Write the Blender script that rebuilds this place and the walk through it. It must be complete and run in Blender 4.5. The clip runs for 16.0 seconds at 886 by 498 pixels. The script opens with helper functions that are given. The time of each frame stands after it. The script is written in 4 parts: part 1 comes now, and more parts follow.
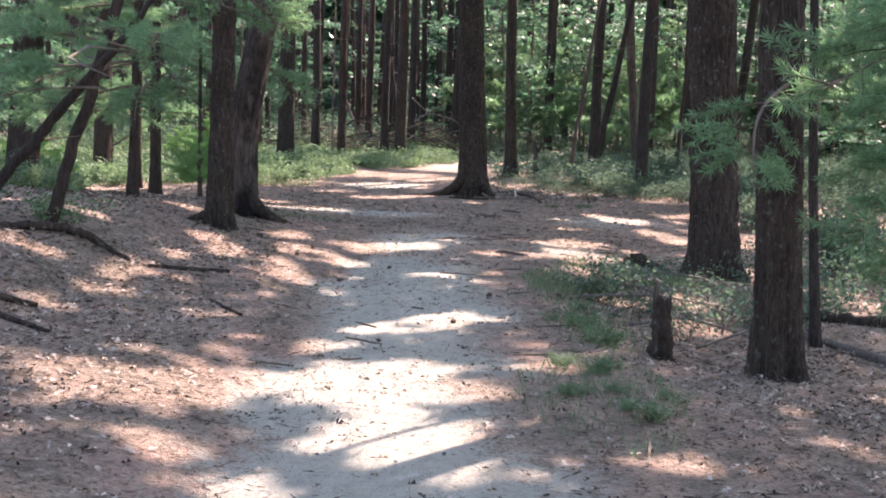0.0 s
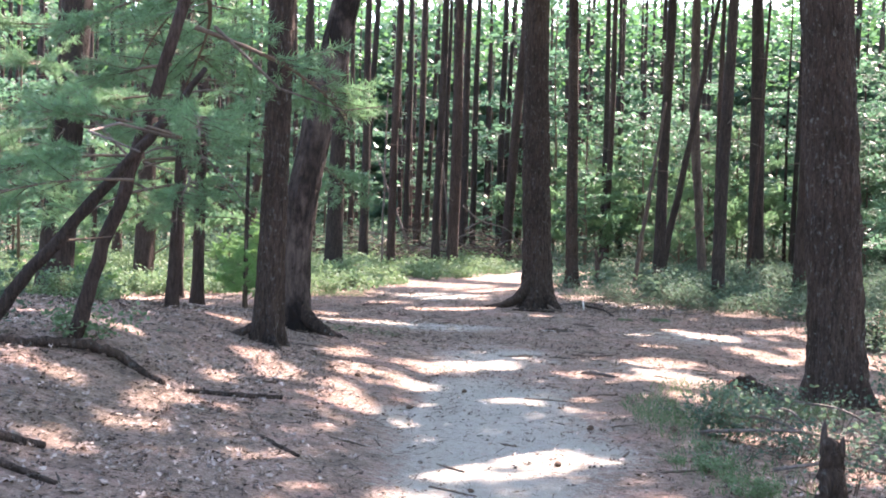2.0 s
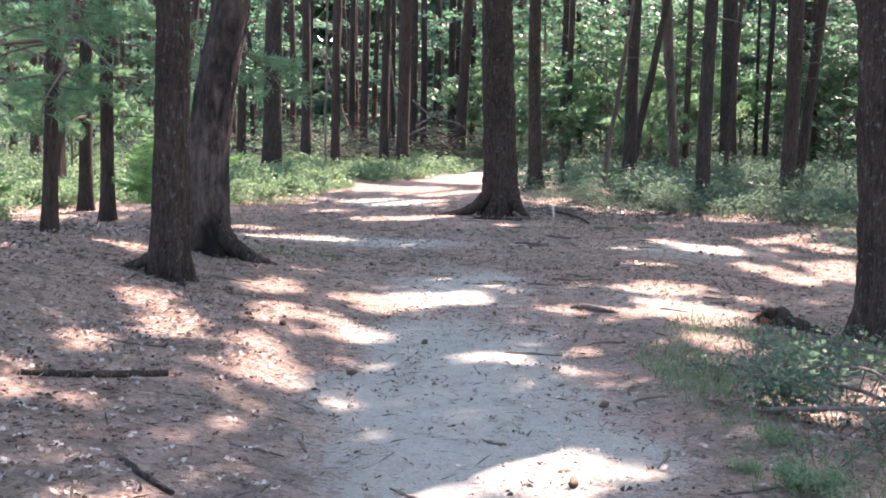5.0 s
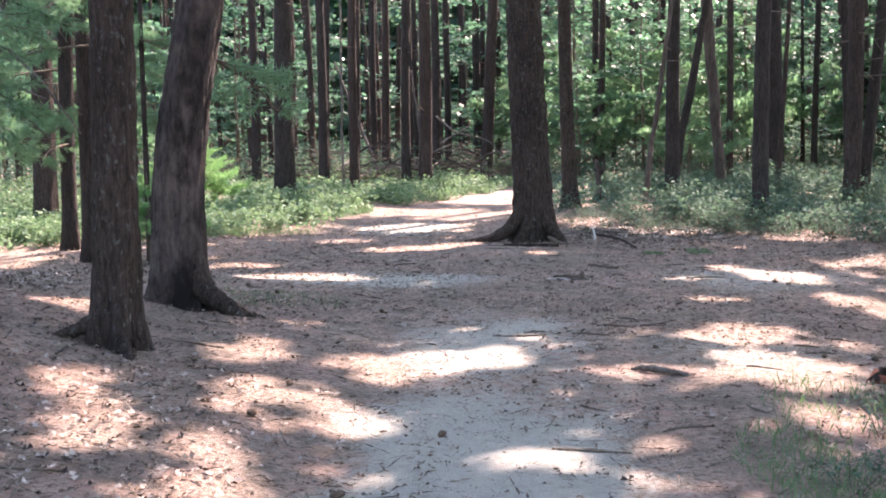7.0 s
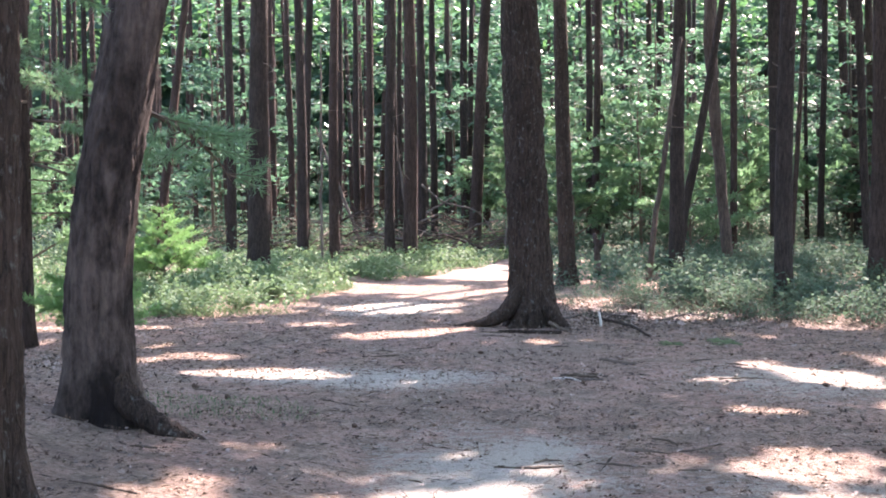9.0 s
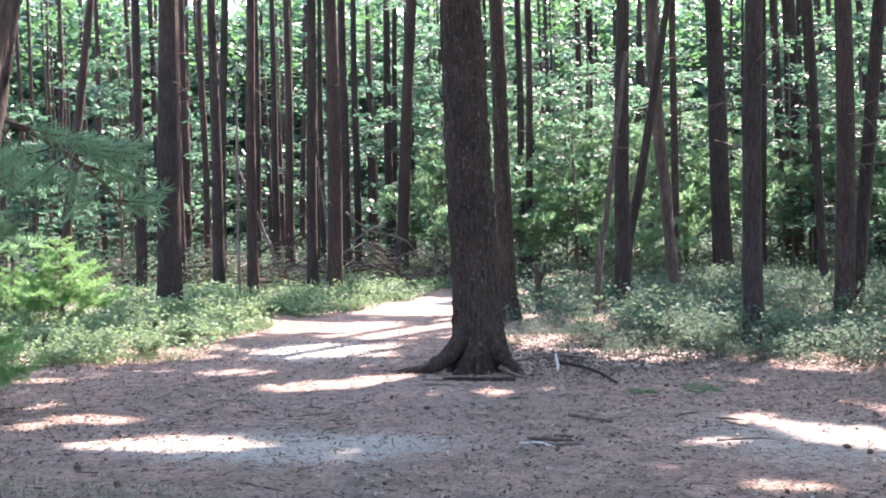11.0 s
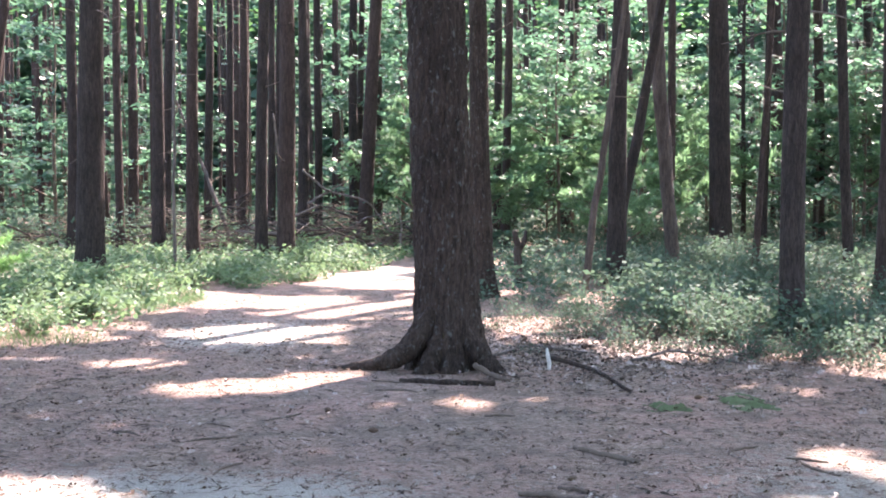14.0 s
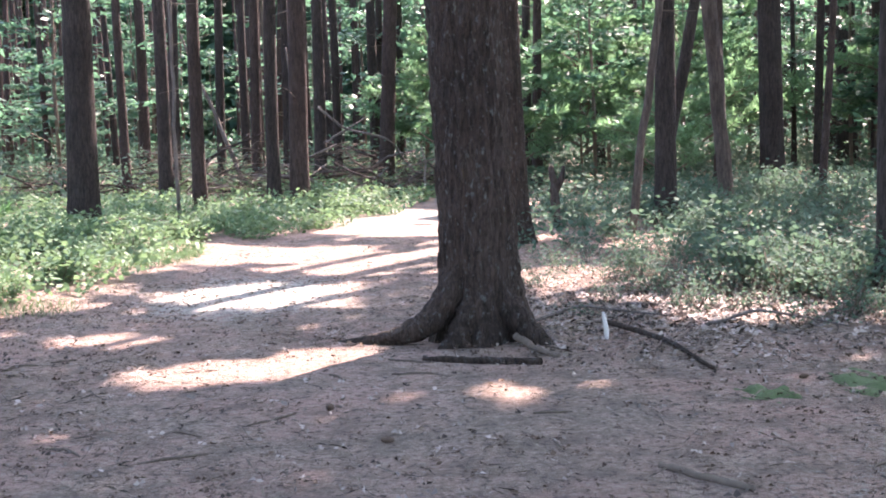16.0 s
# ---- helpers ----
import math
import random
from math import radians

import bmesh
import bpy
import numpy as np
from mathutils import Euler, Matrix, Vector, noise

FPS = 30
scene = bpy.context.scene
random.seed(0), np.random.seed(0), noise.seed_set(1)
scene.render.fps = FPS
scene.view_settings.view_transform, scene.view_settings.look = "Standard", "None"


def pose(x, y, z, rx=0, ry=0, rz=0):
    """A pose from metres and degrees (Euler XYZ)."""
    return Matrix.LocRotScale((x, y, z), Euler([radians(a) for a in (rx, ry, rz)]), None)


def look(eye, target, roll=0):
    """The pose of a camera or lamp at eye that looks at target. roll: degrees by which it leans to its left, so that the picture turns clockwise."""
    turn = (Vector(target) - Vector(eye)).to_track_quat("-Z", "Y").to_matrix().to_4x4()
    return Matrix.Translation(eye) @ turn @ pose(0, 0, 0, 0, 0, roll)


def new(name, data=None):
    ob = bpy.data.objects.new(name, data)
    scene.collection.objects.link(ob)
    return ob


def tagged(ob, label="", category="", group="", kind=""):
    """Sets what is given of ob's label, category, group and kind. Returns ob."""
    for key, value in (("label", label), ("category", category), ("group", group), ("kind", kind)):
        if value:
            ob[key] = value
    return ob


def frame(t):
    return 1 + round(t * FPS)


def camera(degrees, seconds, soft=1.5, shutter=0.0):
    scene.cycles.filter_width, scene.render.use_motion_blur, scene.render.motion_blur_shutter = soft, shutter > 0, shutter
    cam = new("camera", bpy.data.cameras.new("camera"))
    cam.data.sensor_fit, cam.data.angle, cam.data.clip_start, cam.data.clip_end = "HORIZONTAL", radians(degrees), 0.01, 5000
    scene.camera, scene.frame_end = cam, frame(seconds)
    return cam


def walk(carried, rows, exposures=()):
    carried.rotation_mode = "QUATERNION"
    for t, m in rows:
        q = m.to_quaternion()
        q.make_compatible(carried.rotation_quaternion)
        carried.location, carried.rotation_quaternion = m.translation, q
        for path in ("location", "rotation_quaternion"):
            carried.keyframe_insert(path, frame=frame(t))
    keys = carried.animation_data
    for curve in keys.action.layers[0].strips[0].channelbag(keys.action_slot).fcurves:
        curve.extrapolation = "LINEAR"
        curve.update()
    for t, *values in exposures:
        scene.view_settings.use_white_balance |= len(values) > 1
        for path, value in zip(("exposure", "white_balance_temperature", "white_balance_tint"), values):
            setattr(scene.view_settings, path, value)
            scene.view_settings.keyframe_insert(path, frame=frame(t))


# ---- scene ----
cam = camera(40.0, 16.0, 1.9)
PATH = [
    (0, pose(0.000, 2.263, 1.673, 83.47, -1.07, 0.14)),
    (0.5, pose(-0.088, 2.753, 1.608, 83.89, 0.57, 0.04)),
    (1, pose(-0.225, 3.183, 1.588, 85.21, -2.83, -0.56)),
    (1.5, pose(-0.331, 3.581, 1.576, 86.51, -0.60, 0.08)),
    (2, pose(-0.400, 3.958, 1.562, 88.65, -1.24, 2.04)),
    (2.5, pose(-0.514, 4.306, 1.566, 87.42, -1.56, 0.47)),
    (3, pose(-0.559, 4.746, 1.535, 86.92, -0.52, 0.22)),
    (3.5, pose(-0.596, 5.230, 1.526, 85.62, -1.50, 0.36)),
    (3.7, pose(-0.615, 5.437, 1.529, 84.12, -1.58, 0.13)),
    (5.8, pose(-0.448, 7.533, 1.567, 83.78, 0.83, 0.30)),
    (6, pose(-0.459, 7.752, 1.532, 84.65, 1.31, 0.65)),
    (6.5, pose(-0.476, 8.310, 1.534, 84.41, 3.86, 0.54)),
    (7, pose(-0.422, 8.901, 1.535, 84.61, 1.54, 0.93)),
    (7.5, pose(-0.408, 9.457, 1.520, 86.33, 2.75, 1.31)),
    (8, pose(-0.398, 9.978, 1.538, 87.27, 3.16, 1.11)),
    (8.2, pose(-0.394, 10.172, 1.544, 87.26, 1.99, 1.22)),
    (10.3, pose(-0.685, 12.023, 1.613, 88.85, 1.20, -1.86)),
    (10.5, pose(-0.689, 12.217, 1.615, 88.77, 1.17, -3.18)),
    (11, pose(-0.646, 12.727, 1.596, 88.98, 1.68, -3.56)),
    (11.5, pose(-0.618, 13.269, 1.584, 88.83, 1.10, -4.01)),
    (12, pose(-0.553, 13.781, 1.516, 88.10, 2.27, -6.66)),
    (12.5, pose(-0.504, 14.307, 1.537, 86.94, -0.10, -5.84)),
    (13, pose(-0.485, 14.829, 1.528, 86.90, 1.20, -5.55)),
    (13.5, pose(-0.405, 15.352, 1.503, 87.85, 0.52, -6.31)),
    (14, pose(-0.374, 15.816, 1.495, 87.36, 0.48, -4.94)),
    (14.5, pose(-0.337, 16.278, 1.483, 86.51, 2.52, -7.40)),
    (15, pose(-0.250, 16.740, 1.469, 85.82, 2.37, -6.50)),
    (15.5, pose(-0.207, 17.220, 1.429, 84.20, 2.49, -7.15)),
    (16, pose(-0.223, 17.737, 1.463, 84.41, 2.09, -3.74)),
]
walk(cam, PATH, exposures=((0, 2.8, 7650, 18), (2, 3.34, 7350, 19), (7, 3.22, 7400, 20), (11, 3.5, 7050, 21), (15, 3.62, 7150, 21), (16, 3.55, 7150, 22)))

# ---- light ----
SUN_AZ, SUN_EL = radians(39.0), radians(48.0)
SUN_DIR = Vector((math.sin(SUN_AZ) * math.cos(SUN_EL), math.cos(SUN_AZ) * math.cos(SUN_EL), math.sin(SUN_EL)))
world = bpy.data.worlds.new("sky")
scene.world = world
world.use_nodes = True
sky = world.node_tree.nodes.new("ShaderNodeTexSky")
sky.sky_type, sky.sun_disc = "NISHITA", False
sky.sun_elevation, sky.sun_rotation = SUN_EL, SUN_AZ
world.node_tree.links.new(sky.outputs[0], world.node_tree.nodes["Background"].inputs[0])
world.node_tree.nodes["Background"].inputs[1].default_value = 0.15
sun = new("sun", bpy.data.lights.new("sun", "SUN"))
sun.data.energy, sun.data.angle, sun.data.color = 3.8, radians(0.55), (1.0, 0.89, 0.88)
sun.matrix_world = look((12, 15, 30), Vector((12, 15, 30)) - SUN_DIR)

rng = np.random.default_rng(7)


# ---- materials ----
class Nodes:
    """Short hand for building one material's node tree."""

    def __init__(self, name):
        self.mat = bpy.data.materials.new(name)
        self.mat.use_nodes = True
        self.t = self.mat.node_tree
        self.bsdf = self.t.nodes["Principled BSDF"]
        self.out = self.t.nodes["Material Output"]
        self.co = self.t.nodes.new("ShaderNodeTexCoord").outputs["Object"]

    def put(self, kind, **settings):
        n = self.t.nodes.new(kind)
        for key, value in settings.items():
            n.inputs[key.replace("_", " ")].default_value = value
        return n

    def link(self, a, b):
        self.t.links.new(a, b)

    def noise(self, scale, detail=4.0, rough=0.6, stretch=None):
        n = self.put("ShaderNodeTexNoise", Scale=scale, Detail=detail, Roughness=rough)
        src = self.co
        if stretch:
            m = self.put("ShaderNodeMapping")
            m.inputs["Scale"].default_value = stretch
            self.link(src, m.inputs[0])
            src = m.outputs[0]
        self.link(src, n.inputs["Vector"])
        return n.outputs["Fac"]

    def ramp(self, fac, stops):
        r = self.t.nodes.new("ShaderNodeValToRGB")
        while len(r.color_ramp.elements) < len(stops):
            r.color_ramp.elements.new(0.5)
        for e, (p, c) in zip(r.color_ramp.elements, stops):
            e.position, e.color = p, (*c, 1) if len(c) == 3 else c
        self.link(fac, r.inputs[0])
        return r.outputs[0]

    def mix(self, fac, a, b, blend="MIX"):
        m = self.t.nodes.new("ShaderNodeMix")
        m.data_type, m.blend_type = "RGBA", blend
        for src, slot in ((fac, 0), (a, 6), (b, 7)):
            if hasattr(src, "is_linked"):
                self.link(src, m.inputs[slot])
            else:
                m.inputs[slot].default_value = src if slot == 0 else (*src, 1)
        return m.outputs[2]

    def math(self, op, a, b):
        m = self.t.nodes.new("ShaderNodeMath")
        m.operation = op
        for i, src in enumerate((a, b)):
            if hasattr(src, "is_linked"):
                self.link(src, m.inputs[i])
            else:
                m.inputs[i].default_value = src
        return m.outputs[0]

    def bump(self, height, strength, distance):
        b = self.put("ShaderNodeBump", Strength=strength, Distance=distance)
        self.link(height, b.inputs["Height"])
        self.link(b.outputs[0], self.bsdf.inputs["Normal"])

    def done(self, colour, rough=0.9, spec=0.2):
        if hasattr(colour, "is_linked"):
            self.link(colour, self.bsdf.inputs["Base Color"])
        else:
            self.bsdf.inputs["Base Color"].default_value = (*colour, 1)
        self.bsdf.inputs["Roughness"].default_value = rough
        self.bsdf.inputs["Specular IOR Level"].default_value = spec
        return self.mat


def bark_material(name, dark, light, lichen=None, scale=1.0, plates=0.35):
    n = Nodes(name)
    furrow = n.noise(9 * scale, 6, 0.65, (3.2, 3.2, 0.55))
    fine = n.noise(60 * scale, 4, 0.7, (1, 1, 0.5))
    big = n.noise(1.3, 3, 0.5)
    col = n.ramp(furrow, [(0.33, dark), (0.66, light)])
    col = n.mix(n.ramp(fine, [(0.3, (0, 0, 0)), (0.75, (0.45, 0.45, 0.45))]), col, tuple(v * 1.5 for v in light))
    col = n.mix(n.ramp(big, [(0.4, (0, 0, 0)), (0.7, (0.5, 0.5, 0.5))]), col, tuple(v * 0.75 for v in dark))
    if scale < 0.8:
        blot = n.ramp(n.noise(2.6, 5, 0.62, (1, 1, 0.6)), [(0.46, (0, 0, 0)), (0.60, (0.9, 0.9, 0.9))])
        col = n.mix(blot, col, tuple(v * 0.8 for v in dark))
    if lichen:
        spots = n.ramp(n.noise(24, 5, 0.72, (1, 1, 0.6)), [(0.57, (0, 0, 0)), (0.68, (0.75, 0.75, 0.75))])
        col = n.mix(spots, col, lichen)
    plate = n.put("ShaderNodeTexVoronoi", Scale=34 * scale)
    plate.feature = "DISTANCE_TO_EDGE"
    wob = n.put("ShaderNodeTexNoise", Scale=7.0, Detail=3.0)
    n.link(n.co, wob.inputs["Vector"])
    m = n.put("ShaderNodeMapping")
    m.inputs["Scale"].default_value = (1.0, 1.0, 0.17)
    n.link(n.mix(0.035, n.co, wob.outputs["Color"]), m.inputs[0])
    n.link(m.outputs[0], plate.inputs["Vector"])
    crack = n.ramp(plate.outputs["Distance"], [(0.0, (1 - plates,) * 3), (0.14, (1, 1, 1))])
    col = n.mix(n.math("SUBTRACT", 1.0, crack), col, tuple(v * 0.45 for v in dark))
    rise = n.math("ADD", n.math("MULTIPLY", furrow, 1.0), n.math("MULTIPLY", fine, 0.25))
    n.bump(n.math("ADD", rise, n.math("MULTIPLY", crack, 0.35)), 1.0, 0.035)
    return n.done(col, 0.93, 0.15)


def leaf_material(name, deep, bright, through_colour, share=0.45, gloss=0.45, spec=0.35):
    """Leaves: a little sheen on top, light shining through."""
    n = Nodes(name)
    isl = n.t.nodes.new("ShaderNodeNewGeometry").outputs["Random Per Island"]
    patch = n.noise(1.1, 2)
    f = n.math("ADD", n.math("MULTIPLY", isl, 0.6), n.math("MULTIPLY", patch, 0.4))
    col = n.ramp(f, [(0.15, deep), (0.85, bright)])
    n.done(col, gloss, spec)
    tr = n.put("ShaderNodeBsdfTranslucent")
    n.link(n.mix(0.65, col, through_colour), tr.inputs["Color"])
    m = n.t.nodes.new("ShaderNodeMixShader")
    m.inputs[0].default_value = share
    n.link(n.bsdf.outputs[0], m.inputs[1])
    n.link(tr.outputs[0], m.inputs[2])
    n.link(m.outputs[0], n.out.inputs["Surface"])
    return n.mat


def ground_material():
    n = Nodes("forest_floor")
    sand = n.t.nodes.new("ShaderNodeAttribute")
    sand.attribute_name = "sand"
    grain = n.noise(90, 5, 0.75)
    needles = n.noise(46, 8, 0.8)
    blot = n.noise(1.3, 6, 0.62)
    soil = n.noise(0.55, 4, 0.6, (1.0, 0.6, 1.0))
    mid = n.noise(9, 6, 0.75)
    litter = n.ramp(needles, [(0.30, (0.062, 0.048, 0.039)), (0.5, (0.272, 0.206, 0.166)), (0.70, (0.51, 0.405, 0.345))])
    litter = n.mix(n.ramp(blot, [(0.36, (0, 0, 0)), (0.62, (0.65, 0.65, 0.65))]), litter, (0.37, 0.226, 0.190))
    litter = n.mix(n.ramp(soil, [(0.48, (0, 0, 0)), (0.66, (0.55, 0.55, 0.55))]), litter, (0.185, 0.155, 0.127))
    litter = n.mix(n.ramp(mid, [(0.50, (0, 0, 0)), (0.68, (0.6, 0.6, 0.6))]), litter, (0.090, 0.072, 0.057))
    chips = n.noise(24, 3, 0.6)
    litter = n.mix(n.ramp(chips, [(0.56, (0, 0, 0)), (0.64, (0.75, 0.75, 0.75))]), litter, (0.35, 0.282, 0.235))
    litter = n.mix(n.ramp(chips, [(0.36, (0.8, 0.8, 0.8)), (0.43, (0, 0, 0))]), litter, (0.070, 0.055, 0.045))
    tread = n.noise(3.6, 6, 0.72)
    litter = n.mix(n.ramp(tread, [(0.46, (0, 0, 0)), (0.62, (0.6, 0.6, 0.6))]), litter, (0.105, 0.085, 0.069))
    sandy = n.ramp(grain, [(0.3, (0.27, 0.253, 0.222)), (0.7, (0.49, 0.467, 0.415))])
    sandy = n.mix(n.ramp(mid, [(0.45, (0, 0, 0)), (0.72, (0.5, 0.5, 0.5))]), sandy, (0.22, 0.18, 0.155))
    edge = n.math("ADD", sand.outputs["Fac"], n.math("MULTIPLY", n.math("SUBTRACT", mid, 0.5), 1.7))
    edge = n.math("ADD", edge, n.math("MULTIPLY", n.math("SUBTRACT", needles, 0.5), 1.6))
    mask = n.ramp(edge, [(0.34, (0, 0, 0)), (0.66, (1, 1, 1))])
    col = n.mix(mask, litter, sandy)
    n.bump(n.math("ADD", needles, n.math("MULTIPLY", mid, 1.4)), 1.0, 0.035)
    return n.done(col, 0.95, 0.1)


def plain_material(name, a, b, scale=20.0, rough=0.9, bump=0.4, stretch=None, each=0.3):
    n = Nodes(name)
    f = n.noise(scale, 5, 0.65, stretch)
    isl = n.t.nodes.new("ShaderNodeNewGeometry").outputs["Random Per Island"]
    f = n.math("ADD", n.math("MULTIPLY", f, 1 - each), n.math("MULTIPLY", isl, each))
    n.bump(f, bump, 0.01)
    return n.done(n.ramp(f, [(0.25, a), (0.75, b)]), rough, 0.2)


FLOOR = ground_material()
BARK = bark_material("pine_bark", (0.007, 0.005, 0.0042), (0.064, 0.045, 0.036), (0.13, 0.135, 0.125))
BARK_FAR = bark_material("far_pine_bark", (0.010, 0.0076, 0.007), (0.056, 0.043, 0.038))
BARK_RED = bark_material("red_pine_bark", (0.013, 0.009, 0.008), (0.072, 0.050, 0.043))
SNAG = bark_material("weathered_dead_wood", (0.009, 0.0065, 0.006), (0.105, 0.080, 0.070), None, 0.6, 0.0)
BROWN_WOOD = bark_material("brown_dead_wood", (0.020, 0.015, 0.013), (0.115, 0.088, 0.075), None, 1.0, 0.1)
GREY_WOOD = bark_material("grey_dead_wood", (0.045, 0.037, 0.033), (0.17, 0.145, 0.13), None, 1.0, 0.1)
NEEDLE = leaf_material("pine_needles", (0.020, 0.056, 0.032), (0.125, 0.230, 0.115), (0.21, 0.40, 0.19), 0.4, 0.5)
SHADE_CANOPY = leaf_material("shade_canopy_foliage", (0.022, 0.058, 0.028), (0.055, 0.125, 0.050), (0.10, 0.24, 0.08), 0.4)
BROAD = leaf_material("broad_leaves", (0.016, 0.042, 0.030), (0.055, 0.115, 0.070), (0.13, 0.28, 0.16), 0.40, 0.5, 0.2)
SHRUB = leaf_material("shrub_leaves", (0.028, 0.056, 0.041), (0.088, 0.132, 0.098), (0.13, 0.22, 0.13), 0.30, 0.7, 0.07)
FERN = leaf_material("low_green_leaves", (0.038, 0.080, 0.044), (0.125, 0.190, 0.105), (0.18, 0.29, 0.13), 0.33, 0.6, 0.15)
SEEDLING = leaf_material("young_pine_needles", (0.06, 0.15, 0.06), (0.15, 0.31, 0.11), (0.25, 0.46, 0.15), 0.42)
GRASS = leaf_material("grass_blades", (0.04, 0.075, 0.035), (0.10, 0.155, 0.07), (0.15, 0.26, 0.1), 0.3)
DRY_LEAF = plain_material("dry_leaves", (0.030, 0.021, 0.017), (0.33, 0.27, 0.235), 6.0, 0.75, 0.2, None, 0.7)
TWIG = plain_material("dead_twigs", (0.025, 0.018, 0.014), (0.155, 0.118, 0.092), 25.0, 0.9, 0.4, None, 0.55)
STEM = plain_material("shrub_stems", (0.05, 0.04, 0.032), (0.14, 0.11, 0.085), 30.0)
PALE = plain_material("bleached_wood", (0.34, 0.31, 0.28), (0.58, 0.55, 0.50), 22.0, 0.8, 0.3, (1, 1, 0.2))
ROTTEN = plain_material("rotten_red_wood", (0.05, 0.018, 0.012), (0.22, 0.075, 0.048), 18.0, 0.95, 0.8, (1, 1, 0.3))
CONE = plain_material("pine_cone_scales", (0.04, 0.026, 0.02), (0.13, 0.085, 0.06), 40.0)
MOSS = plain_material("green_moss", (0.035, 0.055, 0.027), (0.09, 0.125, 0.055), 60.0, 1.0, 0.8)


# ---- mesh helpers ----
def mesh_of(name, v, f, mat, smooth=False):
    """A mesh from an array of points and an array of faces of equal size."""
    v, f = np.asarray(v, dtype=np.float32), np.asarray(f, dtype=np.int32)
    me = bpy.data.meshes.new(name)
    me.vertices.add(len(v))
    me.vertices.foreach_set("co", v.ravel())
    k = f.shape[1]
    me.loops.add(len(f) * k)
    me.loops.foreach_set("vertex_index", f.ravel())
    me.polygons.add(len(f))
    me.polygons.foreach_set("loop_start", np.arange(len(f), dtype=np.int32) * k)
    if smooth:
        me.polygons.foreach_set("use_smooth", np.ones(len(f), dtype=bool))
    me.update(calc_edges=True)
    me.materials.append(mat)
    return me


def part(name, me, parent=None, label="", m=None):
    ob = new(name, me)
    if parent:
        ob.parent = parent
    if m is not None:
        ob.matrix_basis = m
    return tagged(ob, label)


def thing(name, label, category, m, group="", kind=""):
    ob = new(name)
    ob.empty_display_size = 0.1
    ob.matrix_basis = m
    return tagged(ob, label, category, group, kind)


def tube(points, radii, sides=8, wobble=0.0, seed=0, caps=True):
    """Points and quads of a tube along a line of points."""
    r = np.random.default_rng(seed)
    p = np.asarray(points, dtype=float)
    rad = np.asarray(radii, dtype=float)
    t = np.gradient(p, axis=0)
    t /= np.linalg.norm(t, axis=1, keepdims=True) + 1e-9
    ref = np.array([0.0, 0.0, 1.0]) if abs(t[:, 2]).mean() < 0.8 else np.array([1.0, 0.0, 0.0])
    a = np.cross(t, ref)
    a /= np.linalg.norm(a, axis=1, keepdims=True) + 1e-9
    b = np.cross(t, a)
    th = np.linspace(0, 2 * np.pi, sides, endpoint=False)
    w = 1 + wobble * r.normal(size=(len(p), sides))
    v = p[:, None] + (rad[:, None] * w)[..., None] * (np.cos(th)[None, :, None] * a[:, None] + np.sin(th)[None, :, None] * b[:, None])
    v = v.reshape(-1, 3)
    i, j = np.meshgrid(np.arange(len(p) - 1), np.arange(sides), indexing="ij")
    k = (j + 1) % sides
    f = np.stack([i * sides + j, i * sides + k, (i + 1) * sides + k, (i + 1) * sides + j], -1).reshape(-1, 4)
    if caps:
        n = len(v)
        v = np.vstack([v, p[:1] - t[:1] * rad[0] * 0.15, p[-1:] + t[-1:] * rad[-1] * 0.4])
        j = np.arange(sides)
        lo = np.stack([np.full(sides, n), (j + 1) % sides, j, j], -1)[:, :3]
        top = (len(p) - 1) * sides
        hi = np.stack([np.full(sides, n + 1), top + j, top + (j + 1) % sides], -1)
        f = [f, lo, hi]
    else:
        f = [f]
    return v, f


def tube_mesh(name, tubes, mat, smooth=True):
    """One mesh from several tubes, all as triangles."""
    vs, fs, n = [], [], 0
    for v, f in tubes:
        for g in f:
            if g.shape[1] == 4:
                g = np.vstack([g[:, [0, 1, 2]], g[:, [0, 2, 3]]])
            fs.append(g + n)
        vs.append(v)
        n += len(v)
    return mesh_of(name, np.vstack(vs), np.vstack(fs), mat, smooth)


def blades(centres, along, width, length, normal=None, r=rng):
    """Rhombic leaves: centres (n,3), directions along (n,3); returns points and quads."""
    n = len(centres)
    a = along / (np.linalg.norm(along, axis=1, keepdims=True) + 1e-9)
    h = r.normal(size=(n, 3)) if normal is None else normal
    s = np.cross(a, h)
    s /= np.linalg.norm(s, axis=1, keepdims=True) + 1e-9
    w, l = np.broadcast_to(width, n)[:, None], np.broadcast_to(length, n)[:, None]
    v = np.stack([centres - a * l / 2, centres + s * w / 2 - a * l * 0.05, centres + a * l / 2, centres - s * w / 2 - a * l * 0.05], 1).reshape(-1, 3)
    return v, np.arange(n * 4).reshape(-1, 4)


def joined(pairs):
    vs, fs, n = [], [], 0
    for v, f in pairs:
        vs.append(v)
        fs.append(f + n)
        n += len(v)
    return np.vstack(vs), np.vstack(fs)


# ---- the ground ----
def smooth(a, b, x):
    t = np.clip((x - a) / (b - a), 0, 1)
    return t * t * (3 - 2 * t)


def wave(x, y, s, k):
    """Cheap smooth noise in about -1..1."""
    return (np.sin(x * s + 1.7 * k + 1.3 * np.sin(y * s * 0.7 + k)) + np.sin(y * s * 1.1 + 2.3 * k + 1.1 * np.sin(x * s * 0.8 - k)) + np.sin((x + y) * s * 0.63 + k * 0.7)) / 3


def height(x, y):
    """Height of the forest floor."""
    x, y = np.asarray(x, dtype=float), np.asarray(y, dtype=float)
    near = smooth(25, 15, y)
    left = np.clip(-1.0 - x, 0, None)
